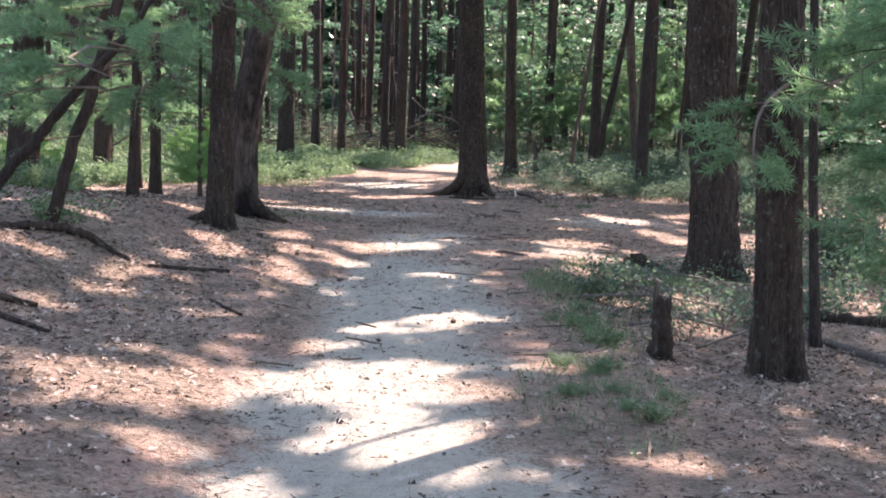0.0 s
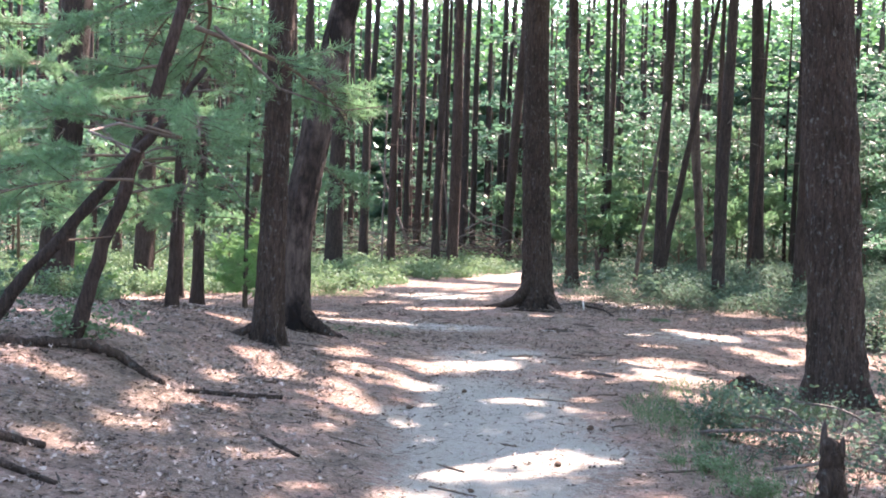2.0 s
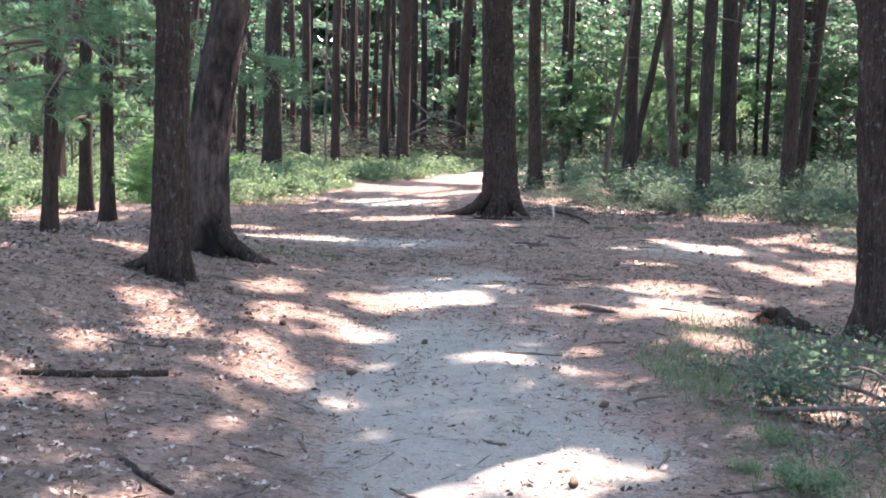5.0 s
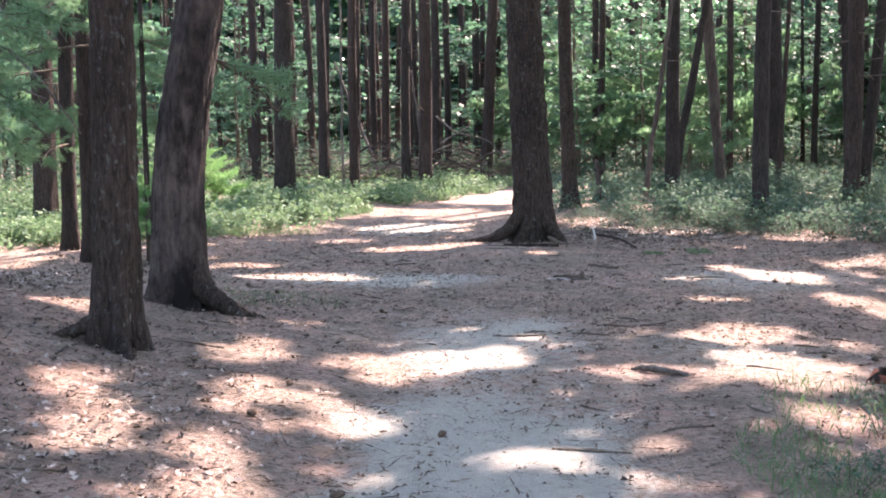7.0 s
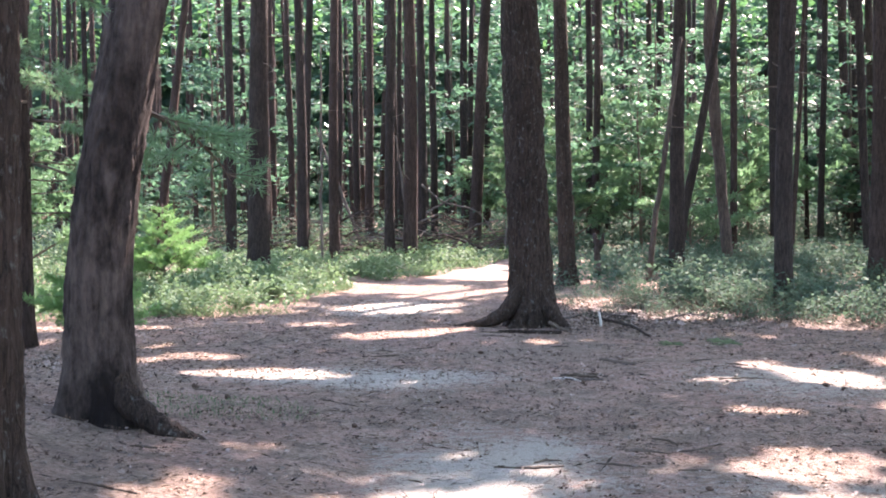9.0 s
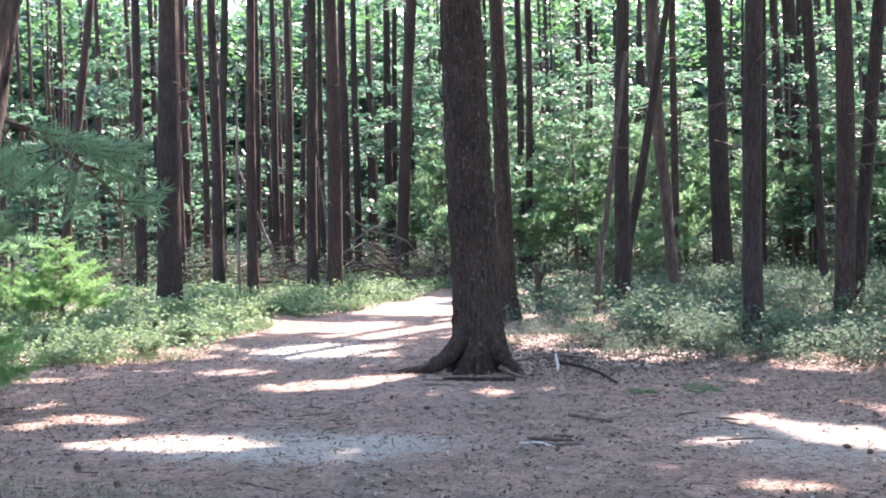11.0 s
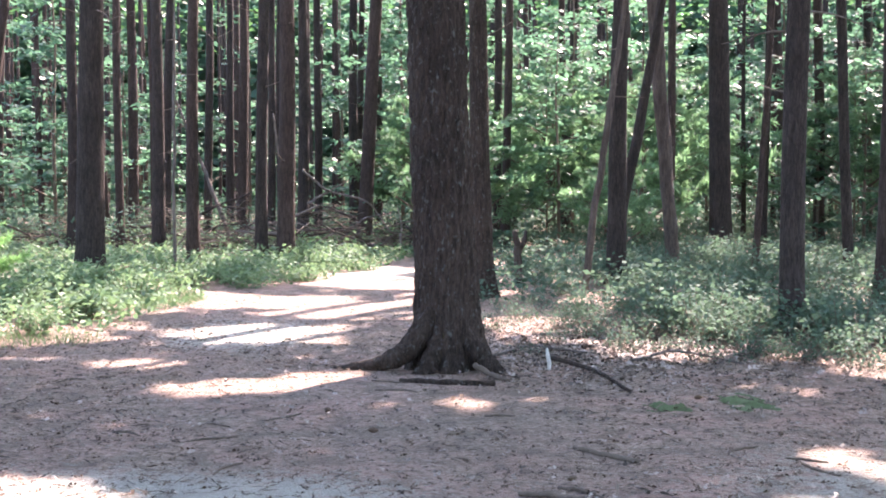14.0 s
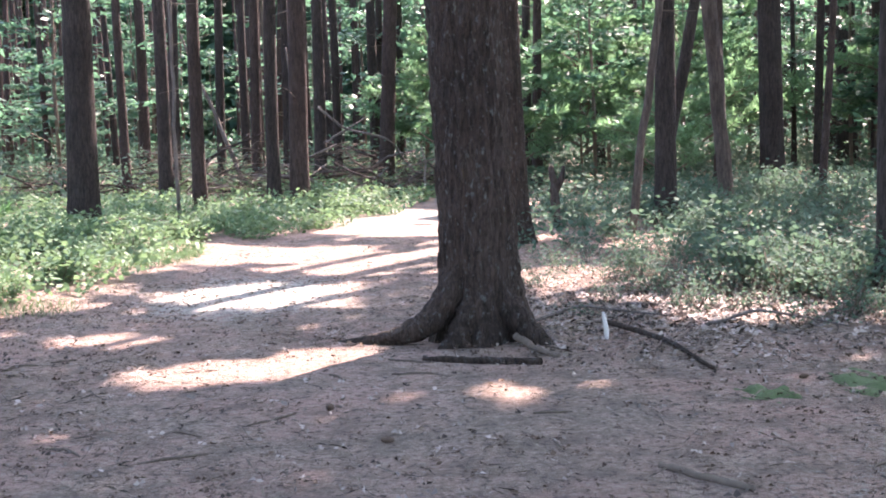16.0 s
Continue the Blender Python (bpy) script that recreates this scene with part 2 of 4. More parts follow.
    z = near * (0.62 * (1 - np.exp(-left * 0.36)) + 0.22 * smooth(1.5, 2.6, left) - 0.45 * (1 - np.exp(-np.clip(x - 1.2, 0, None) * 0.30)))
    z = z + 0.009 * np.clip(y - 28, 0, 45)
    off = smooth(0.8, 3.5, np.abs(x + 0.2))
    return z + 0.012 * wave(x, y, 2.9, 1) + 0.004 * wave(x, y, 8.5, 2) + off * 0.05 * wave(x, y, 0.9, 3)


def H(x, y):
    return float(height(x, y))


def path_x(y):
    """Middle of the trodden path."""
    return -0.25 - 0.9 * smooth(20, 29, y) + 2.2 * smooth(31, 42, y)


def sand_amount(x, y):
    d = np.abs(x - path_x(y))
    a = smooth(1.35, 0.1, d + 0.38 * wave(x, y, 1.9, 4) + 0.18 * wave(x, y, 5.3, 1)) * smooth(20.5, 15.0, y + 1.2 * wave(x, y, 1.1, 6)) * (0.92 + 0.42 * wave(x, y, 1.6, 9) + 0.2 * wave(x, y, 4.7, 3))
    b = 0.85 * np.exp(-(((x + 1.35) / 1.1) ** 2 + ((y - 29.0) / 1.5) ** 2)) + 1.0 * np.exp(-(((x + 1.4) / 1.5) ** 2 + ((y - 21.7) / 0.75) ** 2))
    c = 0.6 * np.exp(-(((x - 2.6) / 1.4) ** 2 + ((y - 21.5) / 1.5) ** 2)) + 0.5 * np.exp(-(((x - 1.5) / 1.0) ** 2 + ((y - 17.3) / 1.2) ** 2)) + 0.6 * np.exp(-(((x - 0.3) / 1.2) ** 2 + ((y - 37.5) / 2.5) ** 2))
    return np.clip(np.maximum(np.maximum(a, b), c), 0, 1)


def spaced(lo, hi, fine, far_lo, far_hi):
    mid = np.arange(lo, hi, fine)
    def out(start, end):
        steps, p, s = [], start, fine
        while abs(p - start) < abs(end - start):
            s *= 1.13
            p += s * (1 if end > start else -1)
            steps.append(p)
        return steps
    return np.array(out(lo, far_lo)[::-1] + list(mid) + out(hi - fine, far_hi))


gx, gy = spaced(-5.5, 6.0, 0.075, -400, 400), spaced(5.5, 31.0, 0.085, -300, 500)
X, Y = np.meshgrid(gx, gy)
Z = height(X, Y)
gv = np.stack([X, Y, Z], -1).reshape(-1, 3)
ni, nj = len(gy), len(gx)
i, j = np.meshgrid(np.arange(ni - 1), np.arange(nj - 1), indexing="ij")
gf = np.stack([i * nj + j, i * nj + j + 1, (i + 1) * nj + j + 1, (i + 1) * nj + j], -1).reshape(-1, 4)
gm = mesh_of("ground", gv, gf, FLOOR, True)
layer = gm.attributes.new("sand", "FLOAT", "POINT")
layer.data.foreach_set("value", sand_amount(X, Y).ravel().astype(np.float32))
tagged(new("ground", gm), "forest floor of pine needles with a pale sandy footpath", "ground", kind="structure")

# ---- sunlit gaps in the canopy: middle and half width, half depth of each fleck on the floor ----
FLECKS_NEAR = [(-0.48, 9.51, 0.75, 0.6), (-0.15, 8.24, 0.45, 0.5), (-1.82, 8.78, 0.62, 0.42), (-0.95, 7.45, 0.3, 0.2), (0.0, 11.95, 0.33, 0.42),
               (-0.62, 11.5, 0.32, 0.28), (-1.06, 15.24, 0.25, 0.3), (-0.16, 14.58, 0.2, 0.33), (-0.75, 16.95, 0.5, 0.5), (-1.94, 16.7, 0.28, 0.42),
               (-2.47, 14.5, 0.2, 0.45), (-1.59, 13.58, 0.28, 0.5), (-2.85, 12.0, 0.25, 0.6), (-1.55, 10.82, 0.26, 0.32), (-2.75, 15.2, 0.2, 0.4),
               (1.19, 7.92, 0.2, 0.25), (-1.31, 7.8, 0.2, 0.22), (-2.75, 11.1, 0.3, 0.25), (-1.75, 15.6, 0.2, 0.35), (-0.81, 10.78, 0.25, 0.18), (0.53, 14.71, 0.14, 0.16), (1.6, 15.2, 0.3, 0.45), (2.4, 14.0, 0.35, 0.45), (1.45, 14.5, 0.2, 0.3), (1.55, 13.3, 0.3, 0.35), (2.2, 12.6, 0.35, 0.35), (-2.36, 14.2, 0.24, 0.4), (-1.69, 14.3, 0.2, 0.3), (-2.65, 13.3, 0.2, 0.35)]
FLECKS_FAR = [(2.75, 21.6, 0.3, 0.6), (1.55, 18.0, 0.42, 0.42), (1.55, 16.7, 0.42, 0.6), (0.66, 16.6, 0.36, 0.2), (-1.15, 15.42, 0.2, 0.2),
              (-2.29, 21.76, 0.75, 0.42), (-1.28, 25.3, 0.5, 0.42), (-0.52, 25.75, 0.42, 0.36), (-1.3, 29.0, 0.95, 0.75), (-2.2, 26.8, 0.42, 0.3),
              (-0.3, 37.0, 0.85, 1.6), (-1.1, 32.4, 0.9, 0.7), (0.53, 24.35, 0.2, 0.3), (2.5, 22.5, 0.3, 0.35), (-3.6, 29.6, 0.9, 0.9),
              (1.84, 18.4, 0.36, 0.3), (1.9, 17.1, 0.36, 0.42), (1.12, 16.4, 0.2, 0.16), (3.1, 21.6, 0.25, 0.55), (3.1, 20.0, 0.3, 0.35), (3.3, 19.3, 0.35, 0.3), (4.5, 22.1, 0.3, 0.5), (-0.95, 25.2, 0.65, 0.3),
              (-3.0, 23.2, 0.4, 0.3), (1.92, 19.9, 0.25, 0.2), (1.95, 21.4, 0.26, 0.16), (-0.1, 35.0, 0.45, 0.8), (-0.64, 28.3, 0.25, 0.35), (-4.7, 28.7, 1.0, 0.6), (-5.9, 27.6, 0.9, 0.6), (-2.9, 31.3, 0.5, 0.6),
              (1.6, 40.0, 1.1, 1.1), (3.2, 42.5, 1.2, 1.3), (3.0, 39.5, 0.7, 0.8), (5.0, 45.0, 1.3, 1.2)]


def in_fleck(x, y):
    lit = np.zeros(len(x), dtype=bool)
    for cx, cy, a, b in FLECKS_NEAR + FLECKS_FAR:
        u, w = x - cx, y - cy
        q = (u / a) ** 2 + (w / b) ** 2
        lit |= q < 1.35 + 0.75 * wave(x, y, 5.5, cx + cy) + 0.55 * wave(x, y, 12.0, cx)
    lit |= (wave(x, y, 3.1, 7.7) + 0.8 * wave(x, y, 8.3, 1.2) > np.where((x < -1.0) & (y < 15.5), 0.72, 0.88)) & ((y < 18.5) | (np.abs(x) > 2.6))
    # outside the trodden clearing the canopy is open here and there
    wild = (x < -3.2 - 0.8 * smooth(22, 28, y)) | (x > 3.6) | (y > 30) | ((x > 1.2) & (y > 25.9))
    lit |= wild & (wave(x, y, 1.9, 4.2) + 0.45 * wave(x, y, 5.1, 2.2) > np.where((y > 26) & (y < 42), np.where(x > 3.5, 0.3, -0.05), np.where((x < 0) & (y > 8), np.where(x < -4.5, 0.42, 0.5) - 0.5 * smooth(42, 46, y), 0.2 - 0.2 * smooth(42, 46, y))))
    return lit


# ---- trees ----
TREES = []


def trunk_mesh(name, d, h, lean=(0.0, 0.0), sides=16, flare=0.25, ridge=0.0, seed=0, mat=BARK, bend=None, fine=0.0, lobes=5, taper=0.62):
    """A trunk with its foot at the origin. d: thickness at chest height."""
    r = np.random.default_rng(seed)
    low = fine or 0.14
    zs = [-0.35, -0.12]
    while zs[-1] < h:
        z = zs[-1]
        zs.append(z + (low if z < 3.4 else 0.5 if z < 9 else 1.2))
    zs = np.array(zs)
    th = np.linspace(0, 2 * np.pi, sides, endpoint=False)
    ph = r.uniform(0, 6.28, 8)
    Zg, Tg = np.meshgrid(zs, th, indexing="ij")
    rad = d / 2 * (1.05 - taper * np.clip(Zg, 0, h) / h)
    foot = np.exp(-np.clip(Zg, -0.1, None) / 0.26)
    rad = rad * (1 + flare * foot * (1.0 + 0.75 * np.sin(lobes * Tg + ph[0]) + 0.4 * np.sin((lobes + 2) * Tg + ph[1])))
    rad = rad * (1 + 0.03 * np.sin(2 * Tg + ph[2] + Zg * 0.6) + 0.02 * np.sin(3 * Tg + ph[3] - Zg * 1.1))
    if ridge:
        flat = np.empty(rad.size)
        tf, zf = Tg.ravel(), Zg.ravel()
        k = d * 9.0
        for q in range(rad.size):
            p = Vector((math.cos(tf[q]) * k, math.sin(tf[q]) * k, zf[q] * 3.6 + seed * 3.1))
            flat[q] = abs(noise.noise(p)) + 0.5 * abs(noise.noise(p * 2.3)) + 0.25 * noise.noise(p * 5.1)
        rad = rad + ridge * (flat.reshape(rad.shape) - 0.35)
    cx, cy = lean[0] * Zg, lean[1] * Zg
    if bend:
        bx = bend(zs)
        cx = cx + bx[:, None]
    wob = 0.02 * np.sin(Zg * 0.7 + ph[4]), 0.02 * np.sin(Zg * 0.9 + ph[5])
    v = np.stack([cx + wob[0] + rad * np.cos(Tg), cy + wob[1] + rad * np.sin(Tg), Zg], -1).reshape(-1, 3)
    n = len(zs)
    i, j = np.meshgrid(np.arange(n - 1), np.arange(sides), indexing="ij")
    k = (j + 1) % sides
    f = np.stack([i * sides + j, i * sides + k, (i + 1) * sides + k, (i + 1) * sides + j], -1).reshape(-1, 4)
    return mesh_of(name, v, f, mat, True)


def stub(r, d, z, length=None):
    """A dead side branch that sticks out of a trunk at height z."""
    a = r.uniform(0, 6.28)
    L = length or r.uniform(0.25, 1.1)
    out = np.array([math.cos(a), math.sin(a), r.uniform(-0.15, 0.35)])
    p = [out * d * 0.3 + np.array([0, 0, z])]
    for s in range(5):
        out = out + r.normal(size=3) * 0.06
        p.append(p[-1] + out / np.linalg.norm(out) * L / 5)
    return tube(p, np.linspace(0.011, 0.004, 6), 5)


def pine(x, y, d, lean=0.0, h=None, near=False, mat=None, label="", seed=None, group="pines of the wood", stubs=None, flare=0.25, ridge=0.0, lean_y=0.0, fine=0.0, sides=None, lobes=5, bend=None):
    seed = len(TREES) + 11 if seed is None else seed
    r = np.random.default_rng(seed)
    h = h or r.uniform(16, 19)
    m = pose(x, y, H(x, y), 0, 0, 0)
    t = thing("pine_tree", label or "tall straight pine with dark furrowed bark among undergrowth", "tree", m, group)
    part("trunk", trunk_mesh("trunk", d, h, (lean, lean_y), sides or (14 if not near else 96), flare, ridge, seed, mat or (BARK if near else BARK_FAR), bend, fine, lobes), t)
    for q in range(r.integers(2, 6) if stubs is None else stubs):
        z = r.uniform(1.6, 7.5)
        ob = part("dead_branch", tube_mesh("dead_branch", [stub(r, d, 0.0)], TWIG), t)
        ob.matrix_basis = pose(lean * z, lean_y * z, z)
    TREES.append((t, x + lean * 12, y + lean_y * 12))
    return t


DARK = "tall pine with dark furrowed bark beside the sandy path"
# beside the path
tree_a = pine(-2.67, 16.5, 0.28, 0.036, near=True, ridge=0.028, fine=0.03, flare=0.42, label="slender dark pine with flaking bark on the needle bank", stubs=1)
tree_c = pine(0.55, 26.15, 0.50, -0.02, near=True, ridge=0.045, fine=0.03, flare=0.27, label="thick dark furrowed pine with spreading roots at the path bend", stubs=0, lobes=4)
pine(3.1, 16.1, 0.53, -0.05, near=True, ridge=0.045, fine=0.035, flare=0.3, label="thick dark pine with deep bark furrows at the path's edge", stubs=1)
tree_g = pine(2.36, 10.6, 0.31, -0.04, near=True, ridge=0.03, fine=0.035, flare=0.32, label="dark pine with low green boughs beside the path", stubs=2)
pine(1.66, 32.6, 0.27, -0.022, near=True, ridge=0.02, fine=0.06, flare=0.35, sides=48, label="straight dark pine close behind a thicker one", stubs=2)
# the wood ahead
FAR = [(-4.46, 36.4, 0.44, 0.019), (-5.68, 46, 0.21, 0.007), (-4.45, 44, 0.29, 0.007), (-4.88, 48, 0.27, 0.043), (-3.23, 40, 0.24, 0.021),
       (-4.16, 52, 0.25, 0.018), (-3.76, 55, 0.26, 0.007), (-3.01, 50, 0.27, 0.016), (-1.91, 40.5, 0.25, 0.02), (-2.25, 50, 0.22, 0.022),
       (-1.36, 39.3, 0.32, 0.01), (-1.27, 47, 0.28, 0.014)]
FAR2 = [(-0.96, 52, 0.24, 0.009), (0.26, 47.5, 0.38, 0.07), (0.19, 55, 0.24, 0.04), (3.61, 46, 0.21, 0.004), (3.53, 44, 0.21, 0.017),
        (6.08, 50, 0.26, 0.04), (3.90, 34.3, 0.28, 0.022), (6.31, 40, 0.17, 0.015), (7.85, 41.4, 0.47, -0.018), (9.54, 45, 0.12, 0.007),
        (6.02, 34.1, 0.11, 0.06), (4.05, 27.4, 0.23, 0.025), (7.52, 34, 0.16, -0.046), (6.3, 30.1, 0.27, 0.01)]
FAR3 = [(6.50, 30.35, 0.21, 0.11), (9.25, 42.7, 0.17, 0.02), (-8.1, 31, 0.42, 0.03),
        (-6.07, 26.2, 0.21, 0.026), (-6.57, 45, 0.27, 0.011), (10.9, 43.6, 0.25, -0.007), (11.75, 47.3, 0.48, -0.01), (-6.5, 21, 0.48, 0.06), (-5.38, 24.8, 0.2, 0.02),
        (-4.36, 24.0, 0.07, 0.0), (3.1, 12.2, 0.08, -0.05), (-3.9, 17.4, 0.12, 0.042)]
made = {}
for q, (x, y, d, l) in enumerate(FAR + FAR2 + FAR3):
    mat = (BARK_FAR, BARK_RED, BARK_FAR)[q % 3]
    made[(x, y)] = pine(x, y, d, l, mat=mat, fine=0.22, h=9 if d < 0.13 else None, ridge=0.012 if (d > 0.25 and y < 42) else 0.0, sides=28 if y < 42 else 14,
                        label="thin young pine with bare lower stem" if d < 0.13 else "")
# more of the wood, out to where the trunks close the view; unseen ones behind and beside the camera are added to hold
# back light
r = np.random.default_rng(5)
spots = [(a, b) for (_, a, b) in TREES]
tries = 0
while len(spots) < 215 and tries < 6000:
    tries += 1
    x, y = r.uniform(-34, 40), r.uniform(-16, 92)
    along = abs(x - 0.1 * max(y - 30, 0)) < 3.8 + (1.5 if y < 30 else 0)
    if (y < 41 and (along or abs(x) < 9.5 and y > 4)) or (y < 30 and -9.5 < x < 9.5):
        continue
    if y < 58 and y > 30 and -9 < x - 0.08 * (y - 30) < 11:
        continue
    if min((x - a) ** 2 + (y - b) ** 2 for a, b in spots) < 2.4:
        continue
    spots.append((x, y))
    pine(x, y, r.uniform(0.16, 0.40), r.normal() * 0.02, fine=0.8, sides=10, stubs=2, mat=(BARK_FAR, BARK_RED)[len(spots) % 2], flare=0.15,
         label="tall pine trunk filling out the wood all round, partly out of view", group="far pines of the wood")

for k in range(60):
    y = r.uniform(50, 78)
    x = r.uniform(-0.30, 0.10) * y if k % 3 else r.uniform(0.1, 0.45) * y
    if min((x - a) ** 2 + (y - b) ** 2 for a, b in spots) < 0.8:
        continue
    spots.append((x, y))
    pine(x, y, r.uniform(0.12, 0.24), r.normal() * 0.02, fine=0.8, sides=9, stubs=1, mat=(BARK_FAR, BARK_RED)[k % 2], flare=0.1,
         label="slim pine trunk in the depth of the wood", group="far pines of the wood")

for k in range(34):
    y = r.uniform(52, 84)
    x = r.uniform(-0.40, 0.02) * y
    if min((x - a) ** 2 + (y - b) ** 2 for a, b in spots) < 0.9:
        continue
    spots.append((x, y))
    pine(x, y, r.uniform(0.18, 0.34), r.normal() * 0.015, fine=0.8, sides=9, stubs=1, mat=(BARK_FAR, BARK_RED)[k % 2], flare=0.1,
         label="straight pine trunk in the dim depth of the wood", group="far pines of the wood")

for k in range(26):
    y = r.uniform(42, 66)
    x = r.uniform(0.22, 0.42) * y
    if min((x - a) ** 2 + (y - b) ** 2 for a, b in spots) < 0.9:
        continue
    spots.append((x, y))
    pine(x, y, r.uniform(0.16, 0.36), r.normal() * 0.025, fine=0.6, sides=10, stubs=1, mat=(BARK_FAR, BARK_RED)[k % 2], flare=0.15,
         label="dark pine trunk in the depth of the wood", group="far pines of the wood")

# crowns: sprays added mostly out of view to shade the floor, on the tree they hang nearest to, left out where the sun
# comes through
def shade_sprays(n, x0, x1, y0, y1, seed):
    q = np.random.default_rng(seed)
    x, y = q.uniform(x0, x1, n), q.uniform(y0, y1, n)
    keep = ~in_fleck(x, y)
    x, y = x[keep], y[keep]
    z = q.uniform(9.5, 16.0, len(x))
    # shift each spray up-sun so that its shadow lands on the sampled floor point
    k = z / math.tan(SUN_EL)
    return np.stack([x + k * math.sin(SUN_AZ), y + k * math.cos(SUN_AZ), z], 1)


def build_shade_canopy():
    c = np.vstack([shade_sprays(42000, -6, 6, 3, 42, 1), shade_sprays(3500, -3.2, 4.0, 18.5, 27, 6), shade_sprays(9000, -8, -2.5, 10, 24, 7), shade_sprays(45000, -26, 26, -18, 80, 2), shade_sprays(48000, -45, 50, 40, 100, 4)])
    base = np.array([(a, b) for _, a, b in TREES])
    owner = np.empty(len(c), dtype=int)
    for s in range(0, len(c), 4000):
        e = c[s:s + 4000, None, :2] - base[None]
        owner[s:s + 4000] = (e ** 2).sum(-1).argmin(1)
    q = np.random.default_rng(3)
    for k, (t, bx, by) in enumerate(TREES):
        mine = c[owner == k]
        if len(mine) < 20:
            continue
        local = mine - np.array(t.matrix_basis.translation)
        n = len(local)
        al = q.normal(size=(n, 3)) * np.array([1, 1, 0.35])
        v, f = blades(local, al, q.uniform(0.16, 0.30, n), q.uniform(0.28, 0.5, n), q.normal(size=(n, 3)) * 0.5 + np.array([0, 0, 1.0]), q)
        part("crown", mesh_of("crown", v, f, SHADE_CANOPY), t)


build_shade_canopy()


# ---- dead and leaning trees ----
def snag(x, y, z_points, radii, mat, label, sides=14, wobble=0.05, seed=1, name="dead_tree", category="tree"):
    """A dead trunk along a line of (x offset, y offset, height)."""
    t = thing(name, label, category, pose(x, y, H(x, y)))
    p = np.array(z_points, dtype=float)
    k = np.linspace(0, len(p) - 1, max(8, len(p) * 6))
    pts = np.stack([np.interp(k, np.arange(len(p)), p[:, c]) for c in range(3)], 1)
    q = np.random.default_rng(seed)
    pts[1:-1] += q.normal(size=(len(pts) - 2, 3)) * 0.006
    part("trunk", tube_mesh("trunk", [tube(pts, np.interp(k, np.arange(len(p)), radii), sides, wobble, seed)], mat), t)
    if p[:, 2].max() > 1.5:
        for e in range(3):
            g_ = q.uniform(0.35, 0.95) * (len(p) - 1)
            at = [np.interp(g_, np.arange(len(p)), p[:, c]) for c in range(3)]
            part("dead_branch", tube_mesh("dead_branch", [stub(q, 0.08, 0.0, q.uniform(0.15, 0.5))], TWIG), t, m=pose(*at))
    return t


tree_b = pine(-2.77, 18.7, 0.40, 0.0, h=13, near=True, mat=SNAG, ridge=0.028, fine=0.03, flare=0.36, stubs=0, seed=77, lobes=4,
              bend=lambda z: 0.22 * np.log1p(np.exp((z - 1.05) * 4)) / 4, label="crooked dead pine with smooth weathered bark and dark hollows")
leaning_near = snag(-3.95, 12.5, [(-0.2, 0, -0.2), (0.2, 0, 0.35), (0.75, 0.02, 1.0), (1.2, 0.0, 1.5), (1.55, 0.0, 1.95)], (0.055, 0.05, 0.042, 0.035, 0.02), BARK_FAR,
                    "thin pine leaning steeply over the leafy bank")
leaning_pine = snag(-3.48, 13.0, [(-0.05, 0, -0.2), (0.13, 0, 0.45), (0.42, 0.1, 1.4), (0.75, 0.2, 2.6), (1.0, 0.3, 3.6), (1.2, 0.3, 5.5)], (0.065, 0.055, 0.05, 0.045, 0.04, 0.025), BARK_RED,
                    "slender leaning pine with low needle boughs")
snag(3.12, 33.0, [(0, 0, -0.2), (0.14, 0, 1.0), (0.36, 0, 2.4), (0.66, 0, 4.4)], (0.06, 0.05, 0.05, 0.03), BROWN_WOOD, "brown dead pole leaning among green shrubs")
snag(4.06, 35.5, [(0, 0, -0.2), (0.2, 0, 1.0), (0.75, 0, 3.8), (1.5, 0, 8.0)], (0.11, 0.095, 0.075, 0.05), BARK_FAR, "dark thin trunk leaning against its neighbour")
snag(5.30, 36.0, [(0, 0, -0.2), (-0.08, 0, 1.0), (-0.26, 0, 3.1), (-0.34, 0, 4.6), (-0.36, 0, 9.0)], (0.12, 0.11, 0.12, 0.13, 0.10), BROWN_WOOD, "broken brown trunk stripped of its bark")
snag(-7.9, 42.0, [(0, 0, -0.2), (0.15, 0, 1.5), (0.55, 0, 4.5), (1.1, 0, 8.5)], (0.14, 0.12, 0.10, 0.08), BARK_RED, "dark pine trunk leaning across the others")
snag(-4.0, 46.0, [(-0.25, 0, 3.6), (0.0, 0, 2.9), (0.75, 0, 0.9), (1.1, 0, -0.1)], (0.02, 0.035, 0.05, 0.05), GREY_WOOD, "thin dead pole fallen against the pines")
snag(-3.3, 38.0, [(0, 0, -0.1), (0.0, 0, 1.2), (0.03, 0, 3.2), (0.06, 0.1, 5.0)], (0.035, 0.03, 0.028, 0.015), GREY_WOOD, "thin pale sapling stem standing in low green plants")
snag(-1.9, 47.5, [(0.35, 0, 0.0), (0.1, 0, 1.6), (-0.1, 0, 3.4)], (0.04, 0.035, 0.02), GREY_WOOD, "thin dead pole propped between pines")
fork = snag(2.4, 34.5, [(0, 0, -0.2), (0.0, 0, 0.5), (-0.05, 0, 0.85)], (0.07, 0.06, 0.04), SNAG, "small dark forked stump among shrubs", name="stump", category="stump")
part("fork", tube_mesh("fork", [tube([(0, 0, 0.5), (0.1, 0, 0.68), (0.13, 0, 0.85)], (0.05, 0.045, 0.02), 9, 0.06)], SNAG), fork)

stump = snag(1.57, 10.8, [(0.02, 0, -0.15), (0.0, 0, 0.02), (-0.01, 0, 0.25), (-0.02, 0, 0.44)], (0.105, 0.085, 0.072, 0.05), BARK, "small dark rotten stump with a jagged top", 18, 0.09, name="stump", category="stump")
